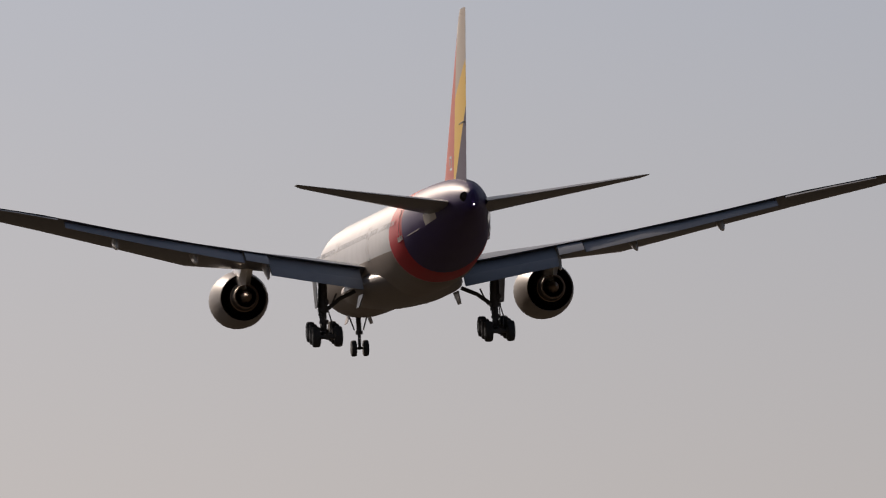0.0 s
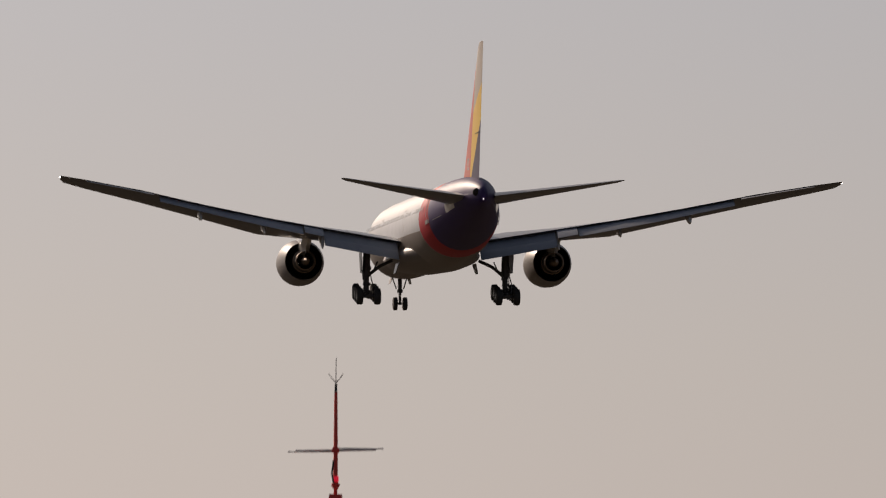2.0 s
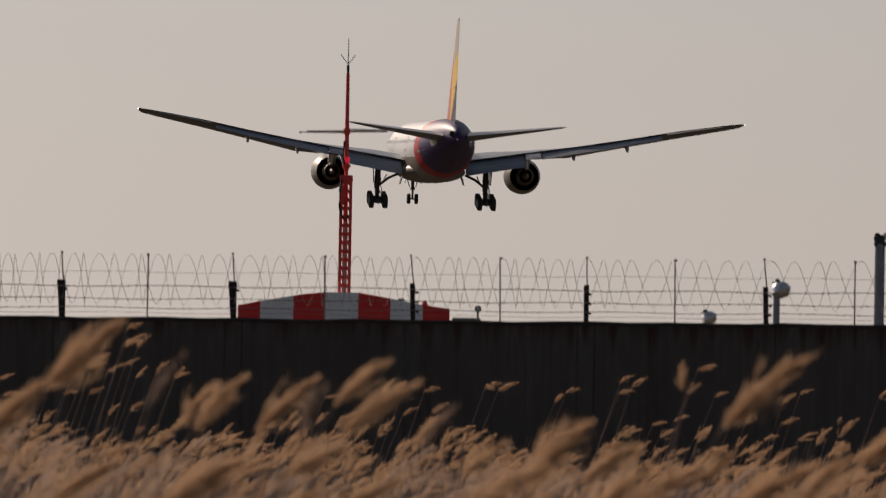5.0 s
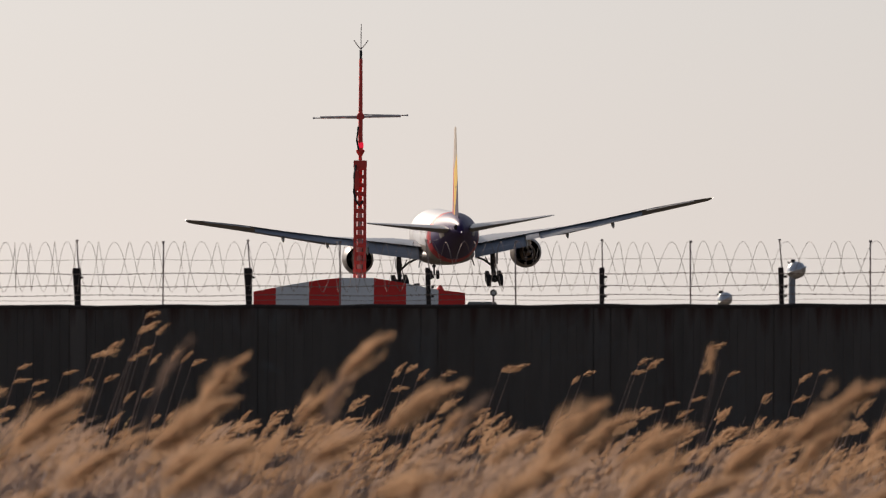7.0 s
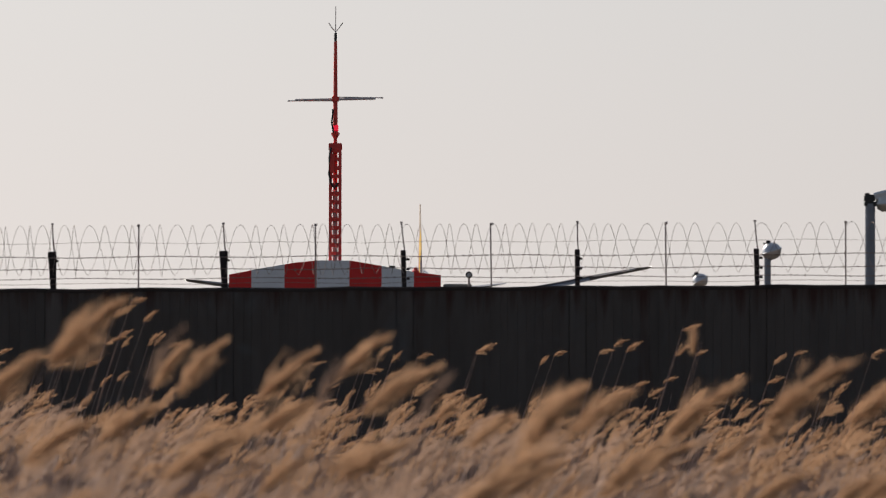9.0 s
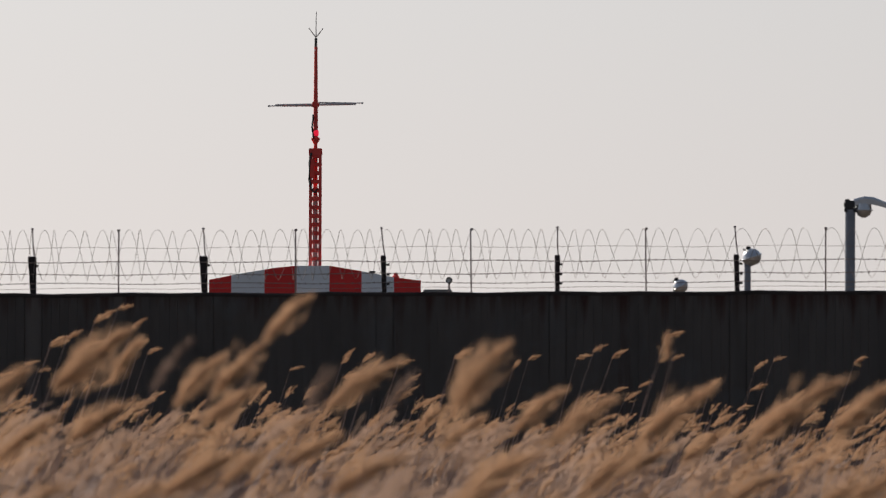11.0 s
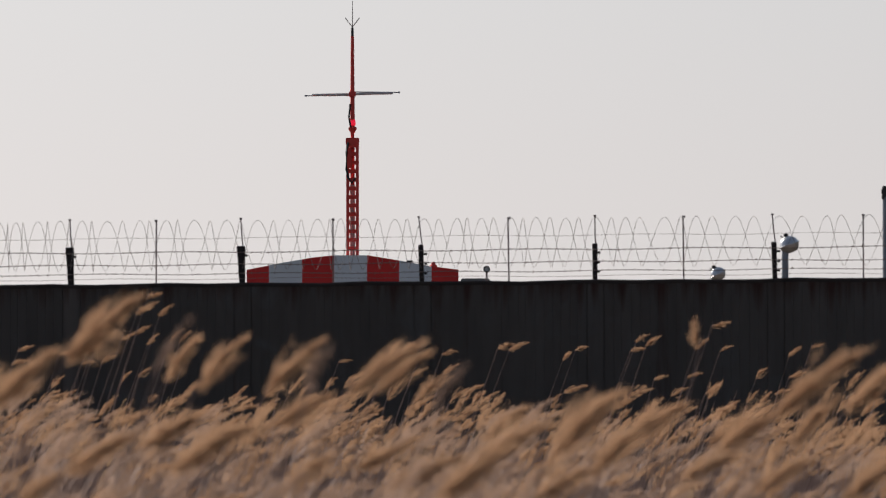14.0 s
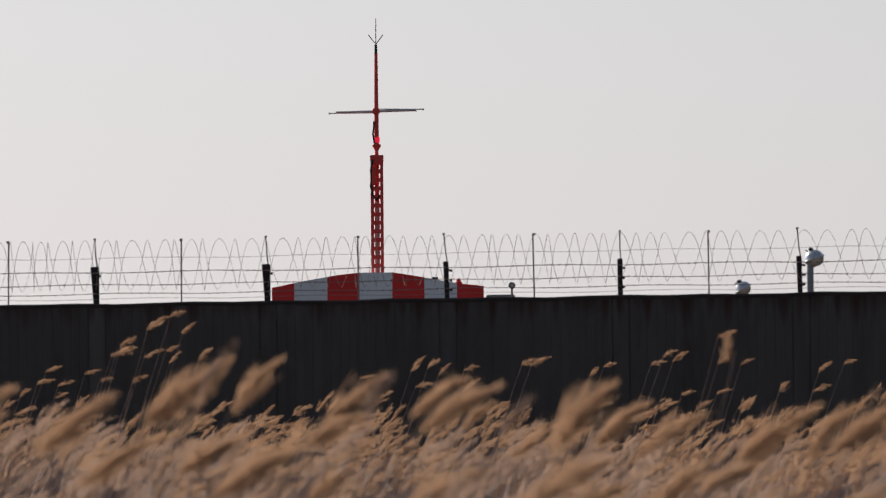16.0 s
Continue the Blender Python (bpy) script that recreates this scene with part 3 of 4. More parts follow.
def main_gear(root, side):
    x = side * 5.5
    gear = new("main_gear")
    gear.parent = root
    bm = bmesh.new()
    tube(bm, [(x, -0.18, 4.0), (x, -0.18, 2.0)], 0.28, 12)
    tube(bm, [(x, -0.18, 2.1), (x, -0.18, 0.5)], 0.19, 12)
    tube(bm, [(x, -0.18, 2.15), (x, -0.18, 1.9)], 0.36, 12)
    tube(bm, [(x, -0.18, 1.35), (x, -0.18, 1.2)], 0.30, 12)
    part("strut", bm, M_DARK, gear)
    bm = bmesh.new()
    tube(bm, [(x, -0.1, 1.9), (x - side * 1.1, 0.1, 2.75), (x - side * 2.1, 0.2, 3.2)], 0.13, 8)
    tube(bm, [(x, -0.1, 1.75), (x - side * 0.5, 0.2, 2.2), (x - side * 0.9, 0.1, 3.1)], 0.06, 8)
    part("side_brace", bm, M_DARK, gear)
    bm = bmesh.new()
    tube(bm, [(x, 0.2, 1.9), (x, 0.75, 1.3), (x, 0.2, 0.7)], 0.08, 8)
    tube(bm, [(x + side * 0.22, -0.3, 2.2), (x + side * 0.26, -0.4, 1.3), (x + side * 0.1, -0.5, 0.5)], 0.04, 6)
    part("torque_link", bm, M_DARK, gear)
    bm = bmesh.new()
    for z, dx, dy, size in ((2.55, 0.20, -0.32, (0.22, 0.26, 0.34)), (1.75, -0.24, -0.30, (0.26, 0.22, 0.22)), (1.30, 0.22, 0.14, (0.20, 0.24, 0.26)), (0.98, -0.18, -0.36, (0.22, 0.26, 0.20))):
        box(bm, (x + dx, -0.18 + dy, z), size, bevel=0.04)
    tube(bm, [(x - 0.30, -0.40, 3.4), (x - 0.34, -0.44, 2.2), (x - 0.22, -0.50, 1.2), (x - 0.30, -0.9, 0.75)], 0.05, 6)
    tube(bm, [(x + 0.32, -0.30, 1.9), (x + 0.42, -0.7, 1.3), (x + 0.30, -1.2, 0.55)], 0.045, 6)
    part("actuator", bm, M_DARK, gear)
    tilt = radians(9)
    bm = bmesh.new()
    tube(bm, [(x, -0.18 + dy * math.cos(tilt), 0.52 + dy * math.sin(tilt)) for dy in (-1.6, 1.6)], 0.2, 10)
    for dy in (-1.45, 0.0, 1.45):
        c = (x, -0.18 + dy * math.cos(tilt), 0.52 + dy * math.sin(tilt))
        tube(bm, [(c[0] - 0.62, c[1], c[2]), (c[0] + 0.62, c[1], c[2])], 0.14, 8)
    part("bogie", bm, M_DARK, gear)
    for dy in (-1.45, 0.0, 1.45):
        for dx in (-0.7, 0.7):
            wheel(gear, (x + dx, -0.18 + dy * math.cos(tilt), 0.52 + dy * math.sin(tilt)), 0.66, 0.52)
    bm = bmesh.new()
    plank(bm, (x + side * 0.42, 1.1, 3.9), (x + side * 0.5, -1.2, 3.9), (x + side * 0.42, -0.9, 2.2), (x + side * 0.36, 0.8, 2.2), (side * 0.06, 0, 0))
    part("gear_door", bm, M_WING, gear, smooth=False)
    bm = bmesh.new()
    plank(bm, (side * 3.0, 1.3, 2.95), (side * 3.0, -1.2, 2.95), (side * 3.22, -0.7, 2.15), (side * 3.22, 0.7, 2.15), (side * 0.06, 0, 0))
    part("gear_door", bm, M_WING, gear, smooth=False)


def nose_gear(root):
    gear = new("nose_gear")
    gear.parent = root
    y = 25.94
    bm = bmesh.new()
    tube(bm, [(0, y + 0.2, 3.1), (0, y, 1.7)], 0.17, 12)
    tube(bm, [(0, y, 1.8), (0, y, 0.6)], 0.11, 12)
    tube(bm, [(0, y, 1.85), (0, y, 1.6)], 0.24, 12)
    tube(bm, [(-0.4, y, 0.69), (0.4, y, 0.69)], 0.08, 8)
    tube(bm, [(0, y - 0.1, 1.7), (0, y - 0.45, 1.2), (0, y - 0.05, 0.75)], 0.06, 8)
    part("strut", bm, M_DARK, gear)
    bm = bmesh.new()
    tube(bm, [(-0.3, y + 0.1, 1.9), (-0.62, y + 0.3, 2.9)], 0.05, 6)
    tube(bm, [(0.3, y + 0.1, 1.9), (0.62, y + 0.3, 2.9)], 0.05, 6)
    part("brace", bm, M_DARK, gear)
    for dx in (-0.40, 0.40):
        wheel(gear, (dx, y, 0.69), 0.54, 0.38)
    for s in (-1, 1):
        bm = bmesh.new()
        plank(bm, (s * 0.62, y + 1.0, 2.95), (s * 0.62, y - 0.9, 2.95), (s * 0.84, y - 0.6, 2.30), (s * 0.84, y + 0.7, 2.30), (s * 0.05, 0, 0))
        part("gear_door", bm, M_COWL, gear, smooth=False)


# seconds, x, y, height over the eye, heading to the left, nose up, bank to the right
FLIGHT = [
    (0.0, 2.88, 593.57, 43.75, 7.06, 1.36, -2.80), (0.5, 2.32, 629.54, 42.24, 7.19, 1.0, -3.58), (1.0, 1.76, 665.49, 40.71, 7.11, 0.91, -3.25),
    (1.5, 1.2, 701.38, 39.17, 6.88, 0.91, -1.48), (2.0, 0.72, 737.23, 37.32, 6.4, 0.86, -0.17), (2.5, 0.4, 773.02, 35.38, 5.9, 0.89, 0.42),
    (3.0, 0.18, 808.78, 33.29, 5.42, 1.11, -0.38), (3.5, 0.01, 844.52, 31.35, 5.17, 1.38, -1.44), (4.0, -0.29, 880.26, 29.26, 4.92, 1.69, -0.94),
    (4.5, -0.46, 916.01, 27.41, 4.69, 1.71, 0.22), (5.0, -0.52, 951.79, 25.55, 4.38, 1.59, 0.35), (5.2, -0.51, 966.12, 24.82, 4.22, 1.59, 0.36),
    (6.2, -0.45, 1037.8, 21.2, 3.7, 1.85, -1.5), (7.3, -0.32, 1116.72, 17.35, 3.15, 2.17, -3.04), (7.5, -0.36, 1131.07, 16.68, 3.0, 2.24, -3.06), (8.0, -0.53, 1166.98, 14.98, 2.57, 2.45, -3.02),
    (8.5, -0.78, 1202.9, 13.34, 2.04, 2.72, -2.61), (8.7, -0.86, 1217.26, 12.68, 1.82, 2.84, -2.21),
    (9.7, -1.2, 1288.0, 7.4, 1.2, 3.2, -1.2), (10.8, -1.4, 1366.0, 1.0, 0.6, 3.4, -0.4), (12.0, -1.4, 1449.0, -1.1, 0.2, 2.8, 0.0),
    (13.0, -1.4, 1516.0, -1.34, 0.0, 1.2, 0.0), (14.5, -1.4, 1607.0, -1.40, 0.0, 0.0, 0.0), (16.0, -1.4, 1689.0, -1.40, 0.0, 0.0, 0.0)]


def flight_rows():
    return [(t, Matrix.Translation((x, y, z + EYE.z)) @ pose(0, 0, 0, 0, 0, h) @ pose(0, 0, 0, p) @ pose(0, 0, 0, 0, b, 0)) for t, x, y, z, h, p, b in FLIGHT]


# ---- wall with its wire ----
WALL_Y = 160.0
POSTS = [-15.2, -12.3, -9.35, -6.346, -3.42, -0.352, 2.597, 5.676, 8.66, 11.7, 14.7]


def wall_top(x):
    return 4.05 + 0.007 * x


def wall():
    bm = bmesh.new()
    x0, x1 = -60.0, 60.0
    ends = []
    for x in (x0, x1):
        ends.append([Vector((x, WALL_Y + 0.10, -0.2)), Vector((x, WALL_Y + 0.40, -0.2)), Vector((x, WALL_Y + 0.40, wall_top(x) - 0.05)), Vector((x, WALL_Y + 0.10, wall_top(x) - 0.05))])
    loft(bm, ends)
    w = tagged(link_mesh("wall_perimeter", bm, M_WALL), "tall dark weathered concrete perimeter wall", kind="structure")
    bm = bmesh.new()
    n = 180
    rings = []
    for i in range(n + 1):
        x = x0 + (x1 - x0) * i / n
        t = wall_top(x) + 0.010 * math.sin(i * 2.3) + 0.006 * math.sin(i * 5.1)
        rings.append([Vector((x, WALL_Y + 0.022, t - 0.07)), Vector((x, WALL_Y + 0.46, t - 0.07)), Vector((x, WALL_Y + 0.46, t - 0.02)), Vector((x, WALL_Y + 0.42, t)), Vector((x, WALL_Y + 0.05, t)), Vector((x, WALL_Y + 0.022, t - 0.02))])
    loft(bm, rings)
    part("coping", bm, M_COPING, w, "rust-stained coping", smooth=False)
    # narrow upright panels between pilasters
    rnd = random.Random(4)
    for a, b in zip(POSTS, POSTS[1:]):
        a, b = a + 0.152, b - 0.152
        n = round((b - a) / 0.15)
        cuts = [a + (b - a) * (i + (rnd.uniform(-0.12, 0.12) if 0 < i < n else 0)) / n for i in range(n + 1)]
        for x, x2 in zip(cuts, cuts[1:]):
            bm = bmesh.new()
            d = rnd.uniform(0.0, 0.004)
            h = wall_top((x + x2) / 2) - 0.06
            box(bm, ((x + x2) / 2, WALL_Y + 0.07 - d / 2, h / 2), (x2 - x - 0.003, 0.07 + d, h))
            part("panel", bm, M_WALL, w, smooth=False)
    for p in POSTS:
        bm = bmesh.new()
        box(bm, (p, WALL_Y + 0.075, (wall_top(p) - 0.06) / 2), (0.30, 0.108, wall_top(p) - 0.06), bevel=0.02)
        part("pilaster", bm, M_PILASTER, w, smooth=False)
    return w


def fence():
    root = tagged(new("wire_fence"), "dark posts with barbed wire and coiled wire on the wall", "fence")
    rnd = random.Random(7)
    yy = WALL_Y + 0.20
    for p in POSTS:
        bm = bmesh.new()
        lean = rnd.uniform(-0.012, 0.012)
        z = wall_top(p)
        h = 0.64
        w0, w1 = (0.10, 0.145) if p < -1 else (0.08, 0.09)
        loft(bm, [ring((p + lean + lean * 2 * dz, yy, z - 0.01 + dz * h), (0.7071, 0.7071, 0), (-0.7071, 0.7071, 0), w * 0.7071, w * 0.7071, 4)
                  for dz, w in ((0.0, w0), (0.6, (w0 + w1) / 2), (0.97, w1), (1.0, w1 - 0.02))])
        for dz in (0.14, 0.30, 0.47) if p > -1 else (0.47,):
            box(bm, (p + 0.055, yy - 0.04, z + dz), (0.05, 0.06, 0.04))
        part("post", bm, M_POST, root, smooth=False)
        bm = bmesh.new()
        dx = rnd.uniform(-0.07, 0.01)
        tube(bm, [(p + 0.02, yy, z + 0.45), (p + dx * 0.5, yy, z + 0.8), (p + dx, yy, z + 1.10)], 0.013, 6)
        box(bm, (p + dx, yy, z + 1.10), (0.045, 0.03, 0.03))
        part("coil_rod", bm, M_ROD, root)
    for a, b in zip(POSTS, POSTS[1:]):
        m = (a + b) / 2 + rnd.uniform(-0.03, 0.03)
        bm = bmesh.new()
        z = wall_top(m)
        tube(bm, [(m, yy, z - 0.02), (m + rnd.uniform(-0.02, 0.02), yy, z + 1.07)], 0.015, 6)
        box(bm, (m, yy, z + 1.07), (0.05, 0.03, 0.04))
        part("rod", bm, M_ROD, root)
    # straight strands with barbs
    for h, r in ((0.16, 0.0058), (0.315, 0.006), (0.53, 0.0065), (0.075, 0.0035), (0.77, 0.003)):
        bm = bmesh.new()
        pts = []
        x = -16.0
        while x <= 16.0:
            sag = 0.012 * math.sin(x * 2.1 + h * 9)
            pts.append((x, yy - 0.07, wall_top(x) + h + sag))
            x += 0.5
        tube(bm, pts, r, 5)
        if r > 0.005:
            for i in range(int(32 / 0.13)):
                x = -16 + i * 0.13 + rnd.uniform(-0.02, 0.02)
                z = wall_top(x) + h + 0.012 * math.sin(x * 2.1 + h * 9)
                a = rnd.uniform(0, 3.1)
                dx, dz = 0.022 * math.cos(a), 0.022 * math.sin(a)
                tube(bm, [(x - dx, yy - 0.07, z - dz), (x + dx, yy - 0.07, z + dz)], 0.006, 4)
        part("barbed_strand", bm, M_WIRE, root)
    # coil: two strands half a turn apart, clipped into overlapping loops, looser towards one end
    for turn in (1, -1):
        rnd2 = random.Random(3)
        bm = bmesh.new()
        pts = []
        x, phase = -16.0, 0.4 if turn > 0 else math.pi
        pitch = goal = 0.7
        amp = want = 0.43
        for i in range(40000):
            if x > 16.0:
                break
            phase += 2 * math.pi / 30
            if i % 15 == 0:
                goal = min(0.76, max(0.36, 0.56 + 0.022 * x)) * rnd2.choice((0.55, 0.8, 1.0, 1.15, 1.4))
                want = rnd2.uniform(0.40, 0.44)
            pitch += (goal - pitch) * 0.12
            amp += (want - amp) * 0.08
            x += pitch / 30
            s = math.sin(phase)
            # round at the top, drawn to a narrow point below
            z = wall_top(x) + 0.675 + amp * (0.95 * s if s > 0 else 0.80 * s - 0.30 * (1 - abs(math.cos(phase))))
            pts.append((x + 0.03 * math.cos(phase) * turn, yy + 0.40 * math.cos(phase) * turn, z))
        tube(bm, pts, 0.0042, 4)
        part("coil", bm, M_COIL, root, "coiled wire roll")
    return root


# ---- shelter and mast behind the wall ----
TOWER_Y = 260.0
TX = -2.515


def shelter():
    root = tagged(new("equipment_shelter"), "low-pitched shelter with red and white vertical stripes", "building")
    # outline of the gable: eaves, shoulders, flat ridge
    edge = [(-5.445, 5.84), (-4.55, 6.02), (-3.60, 6.18), (-3.02, 6.24), (-2.10, 6.24), (-1.25, 6.10), (-0.35, 5.93), (0.425, 5.84)]

    def top(x):
        for (a, za), (b, zb) in zip(edge, edge[1:]):
            if a <= x <= b:
                return za + (zb - za) * (x - a) / (b - a)
        return edge[-1][1]
    cuts = [-5.445, -4.83, -3.91, -3.02, -2.11, -1.22, -0.32, 0.425]
    for i, (a, b) in enumerate(zip(cuts, cuts[1:])):
        bm = bmesh.new()
        xs = sorted({a, b, *[x for x, _ in edge if a < x < b]})
        for x, x2 in zip(xs, xs[1:]):
            loft(bm, [[Vector((x, TOWER_Y, 0)), Vector((x2, TOWER_Y, 0)), Vector((x2, TOWER_Y, top(x2))), Vector((x, TOWER_Y, top(x)))],
                      [Vector((x, TOWER_Y + 0.15, 0)), Vector((x2, TOWER_Y + 0.15, 0)), Vector((x2, TOWER_Y + 0.15, top(x2))), Vector((x, TOWER_Y + 0.15, top(x)))]])
        part("stripe_panel", bm, M_STRIPE_WHITE if i % 2 else M_STRIPE_RED, root, "white painted panel" if i % 2 else "red painted panel", smooth=False)
    for i, (a, b) in enumerate(zip(cuts, cuts[1:])):
        bm = bmesh.new()
        xs = sorted({a, b, *[x for x, _ in edge if a < x < b]})
        for x, x2 in zip(xs, xs[1:]):
            plank(bm, (x, TOWER_Y + 0.15, top(x) - 0.02), (x2, TOWER_Y + 0.15, top(x2) - 0.02), (x2, TOWER_Y + 6, top(x2) - 0.02), (x, TOWER_Y + 6, top(x) - 0.02), (0, 0, -0.12))
        part("roof_panel", bm, M_STRIPE_WHITE if i % 2 else M_STRIPE_RED, root, smooth=False)
    bm = bmesh.new()
    box(bm, (-2.51, TOWER_Y + 3.1, 2.8), (5.7, 5.6, 5.6))
    part("body", bm, M_ROOF, root, smooth=False)
    bm = bmesh.new()
    spin_profile(bm, [(0, 0.10), (0.05, 0.10), (0.06, 0.07), (0.13, 0.05), (0.15, 0.01)], (-0.27, TOWER_Y + 0.1, top(-0.27) - 0.01), "Z", 12, True)
    part("obstruction_light", bm, M_RED, root)
    bm = bmesh.new()
    box(bm, (-0.92, TOWER_Y + 0.1, top(-0.92) + 0.03), (0.16, 0.1, 0.06))
    part("lug", bm, M_BLACK, root, smooth=False)


def mast():
    root = tagged(new("antenna_mast"), "red lattice mast with crossbar, thin pole and forked rod", "mast")
    zb, zt, w = 6.2, 9.50, 0.175
    yy = TOWER_Y + 0.6
    for dx in (-1, 1):
        for dy in (-1, 1):
            bm = bmesh.new()
            box(bm, (TX + dx * (w - 0.042), yy + dy * (w - 0.042), (zb + zt) / 2), (0.085, 0.085, zt - zb))
            part("leg", bm, M_RED, root, smooth=False)
    n = 13
    step = (zt - zb - 0.2) / n
    for i in range(n + 1):
        z = zb + i * step
        bm = bmesh.new()
        for dy in (-1, 1):
            box(bm, (TX, yy + dy * (w - 0.02), z), (2 * w - 0.004, 0.02, 0.105))
        for dx in (-1, 1):
            box(bm, (TX + dx * (w - 0.02), yy, z), (0.02, 2 * w - 0.004, 0.105))
        part("batten", bm, M_RED, root, smooth=False)
    bm = bmesh.new()
    tube(bm, [(TX, yy - 0.06, zb), (TX, yy - 0.06, zt - 1.3)], 0.07, 10)
    part("conduit", bm, M_FADED, root, "faded pinkish conduit")
    bm = bmesh.new()
    tube(bm, [(TX, yy, zt - 1.35), (TX, yy, zt - 0.1)], 0.06, 10)
    part("inner_tube", bm, M_RED, root)
    bm = bmesh.new()
    box(bm, (TX, yy, zt - 0.09), (0.37, 0.37, 0.20), bevel=0.015)
    part("cap", bm, M_RED, root, smooth=False)
    bm = bmesh.new()
    box(bm, (TX - 0.09, yy - 0.19, zt - 0.55), (0.13, 0.09, 0.56), bevel=0.02)
    part("junction_box", bm, M_RED, root, smooth=False)
    bm = bmesh.new()
    tube(bm, [(TX - 0.12, yy - 0.2, zt - 0.12), (TX - 0.165, yy - 0.22, zt - 0.4), (TX - 0.17, yy - 0.22, zt - 0.85), (TX - 0.12, yy - 0.2, zt - 1.1), (TX - 0.02, yy - 0.2, zt - 1.25), (TX + 0.08, yy - 0.2, zt - 1.1)], 0.03, 6)
    tube(bm, [(TX - 0.05, yy - 0.12, zt + 0.3), (TX - 0.10, yy - 0.12, zt + 0.6), (TX - 0.06, yy - 0.1, zt + 0.95)], 0.03, 6)
    part("cable", bm, M_BLACK, root)
    bm = bmesh.new()
    spin_profile(bm, [(zt, 0.05), (zt + 0.12, 0.05), (zt + 0.14, 0.05), (zt + 0.26, 0.12), (zt + 0.30, 0.12), (zt + 0.33, 0.07), (zt + 0.36, 0.065)], (TX, yy, 0), "Z", 14, True)
    part("lamp_base", bm, M_RED, root)
    bm = bmesh.new()
    spin_profile(bm, [(zt + 0.36, 0.075), (zt + 0.48, 0.078), (zt + 0.54, 0.05)], (TX + 0.01, yy, 0), "Z", 14, True)
    part("red_lamp", bm, M_GLOW, root, "glowing red obstruction lamp")
    bm = bmesh.new()
    tube(bm, [(TX, yy, zt + 0.5), (TX, yy, zt + 2.84)], [0.065, 0.045], 10)
    part("pole", bm, M_RED, root)
    bm = bmesh.new()
    tube(bm, [(TX, yy, zt + 2.78), (TX, yy, zt + 3.08)], 0.038, 8)
    part("pole_top", bm, M_BLACK, root)
    bm = bmesh.new()
    tube(bm, [(TX, yy, zt + 3.05), (TX + 0.005, yy, zt + 3.82)], [0.016, 0.011], 6)
    part("lightning_rod", bm, M_ROD, root)
    for s in (-1, 1):
        bm = bmesh.new()
        tube(bm, [(TX, yy, zt + 3.10), (TX + s * 0.10, yy, zt + 3.22), (TX + s * 0.20, yy, zt + 3.36)], 0.014, 6)
        part("prong", bm, M_ROD, root)
    zc = zt + 1.23
    bm = bmesh.new()
    box(bm, (TX, yy, zc), (0.19, 0.19, 0.19), bevel=0.03)
    part("crossbar_clamp", bm, M_RED, root, smooth=False)
    for s in (-1, 1):
        bm = bmesh.new()
        tube(bm, [(TX + s * 0.08, yy, zc + s * 0.0), (TX + s * 1.12, yy, zc + s * 0.025)], 0.034, 8)
        tube(bm, [(TX + s * 0.08, yy, zc + 0.05 * s + 0.01), (TX + s * 1.31, yy, zc + s * 0.045)], 0.018, 6)
        box(bm, (TX + s * 1.30, yy, zc + s * 0.045), (0.05, 0.05, 0.05))
        part("crossbar_arm", bm, M_ARM, root, "pale grey metal arm")


def disc_sign():
    root = tagged(new("disc_marker"), "small round white disc with dark rim on a short post", "marker")
    y = 200.0
    c = Vector((0.00464 * y, y, 1.7 + 0.01595 * y))
    bm = bmesh.new()
    spin_profile(bm, [(-0.03, 0.045), (-0.03, 0.072), (0.03, 0.072), (0.03, 0.045)], c, "Y", 18)
    part("rim", bm, M_BLACK, root)
    bm = bmesh.new()
    spin_profile(bm, [(-0.01, 0.048), (0.01, 0.048)], c, "Y", 18, True)
    part("disc", bm, M_DISC, root)
    bm = bmesh.new()
    tube(bm, [(c.x, y, c.z - 0.06), (c.x, y, 0)], 0.022, 8)
    part("post", bm, M_ROD, root)
    bm = bmesh.new()
    bmesh.ops.create_cube(bm, size=1, matrix=Matrix.Translation((c.x - 0.24, y + 0.4, (c.z - 0.19) / 2)) @ Matrix.Diagonal((0.62, 0.4, c.z - 0.19, 1)))
    bmesh.ops.bevel(bm, geom=list(bm.edges), offset=0.02, segments=2, affect="EDGES")
    tagged(link_mesh("equipment_box", bm, M_ROOF), "grey metal cabinet beside the disc marker", "cabinet")


def dome_light(x, y, zc, tilt, pole, size=1.14):
    root = tagged(new("floodlight"), "shiny grey steel floodlight bowl on a post", "floodlight", "floodlights along the wall")
    rot = Matrix.Translation((x, y, zc)) @ Matrix.Rotation(radians(tilt), 4, "Y") @ Matrix.Diagonal((size, size, size, 1))
    bm = bmesh.new()
    loft(bm, [[rot @ p for p in ring((0, 0, z), (1, 0, 0), (0, 1, 0), r, r, 22)] for z, r in ((-0.125, 0.05), (-0.115, 0.085), (-0.06, 0.135), (-0.012, 0.152), (-0.008, 0.168), (0.008, 0.168), (0.014, 0.150), (0.07, 0.128), (0.11, 0.088), (0.135, 0.03))])
    part("bowl", bm, M_DOME, root)
    bm = bmesh.new()
    box(bm, rot @ Vector((0.0, 0, 0.15)), (0.08, 0.07, 0.06), bevel=0.012)
    tube(bm, [rot @ Vector((-0.05, 0, 0.11)), rot @ Vector((-0.075, 0, 0.17))], 0.012, 6)
    part("bracket", bm, M_BLACK, root)
    bm = bmesh.new()
    tube(bm, [(x - 0.07, y, zc - 0.03), (x - 0.07, y, 0)], pole, 12)
    part("pole", bm, M_STEEL, root)


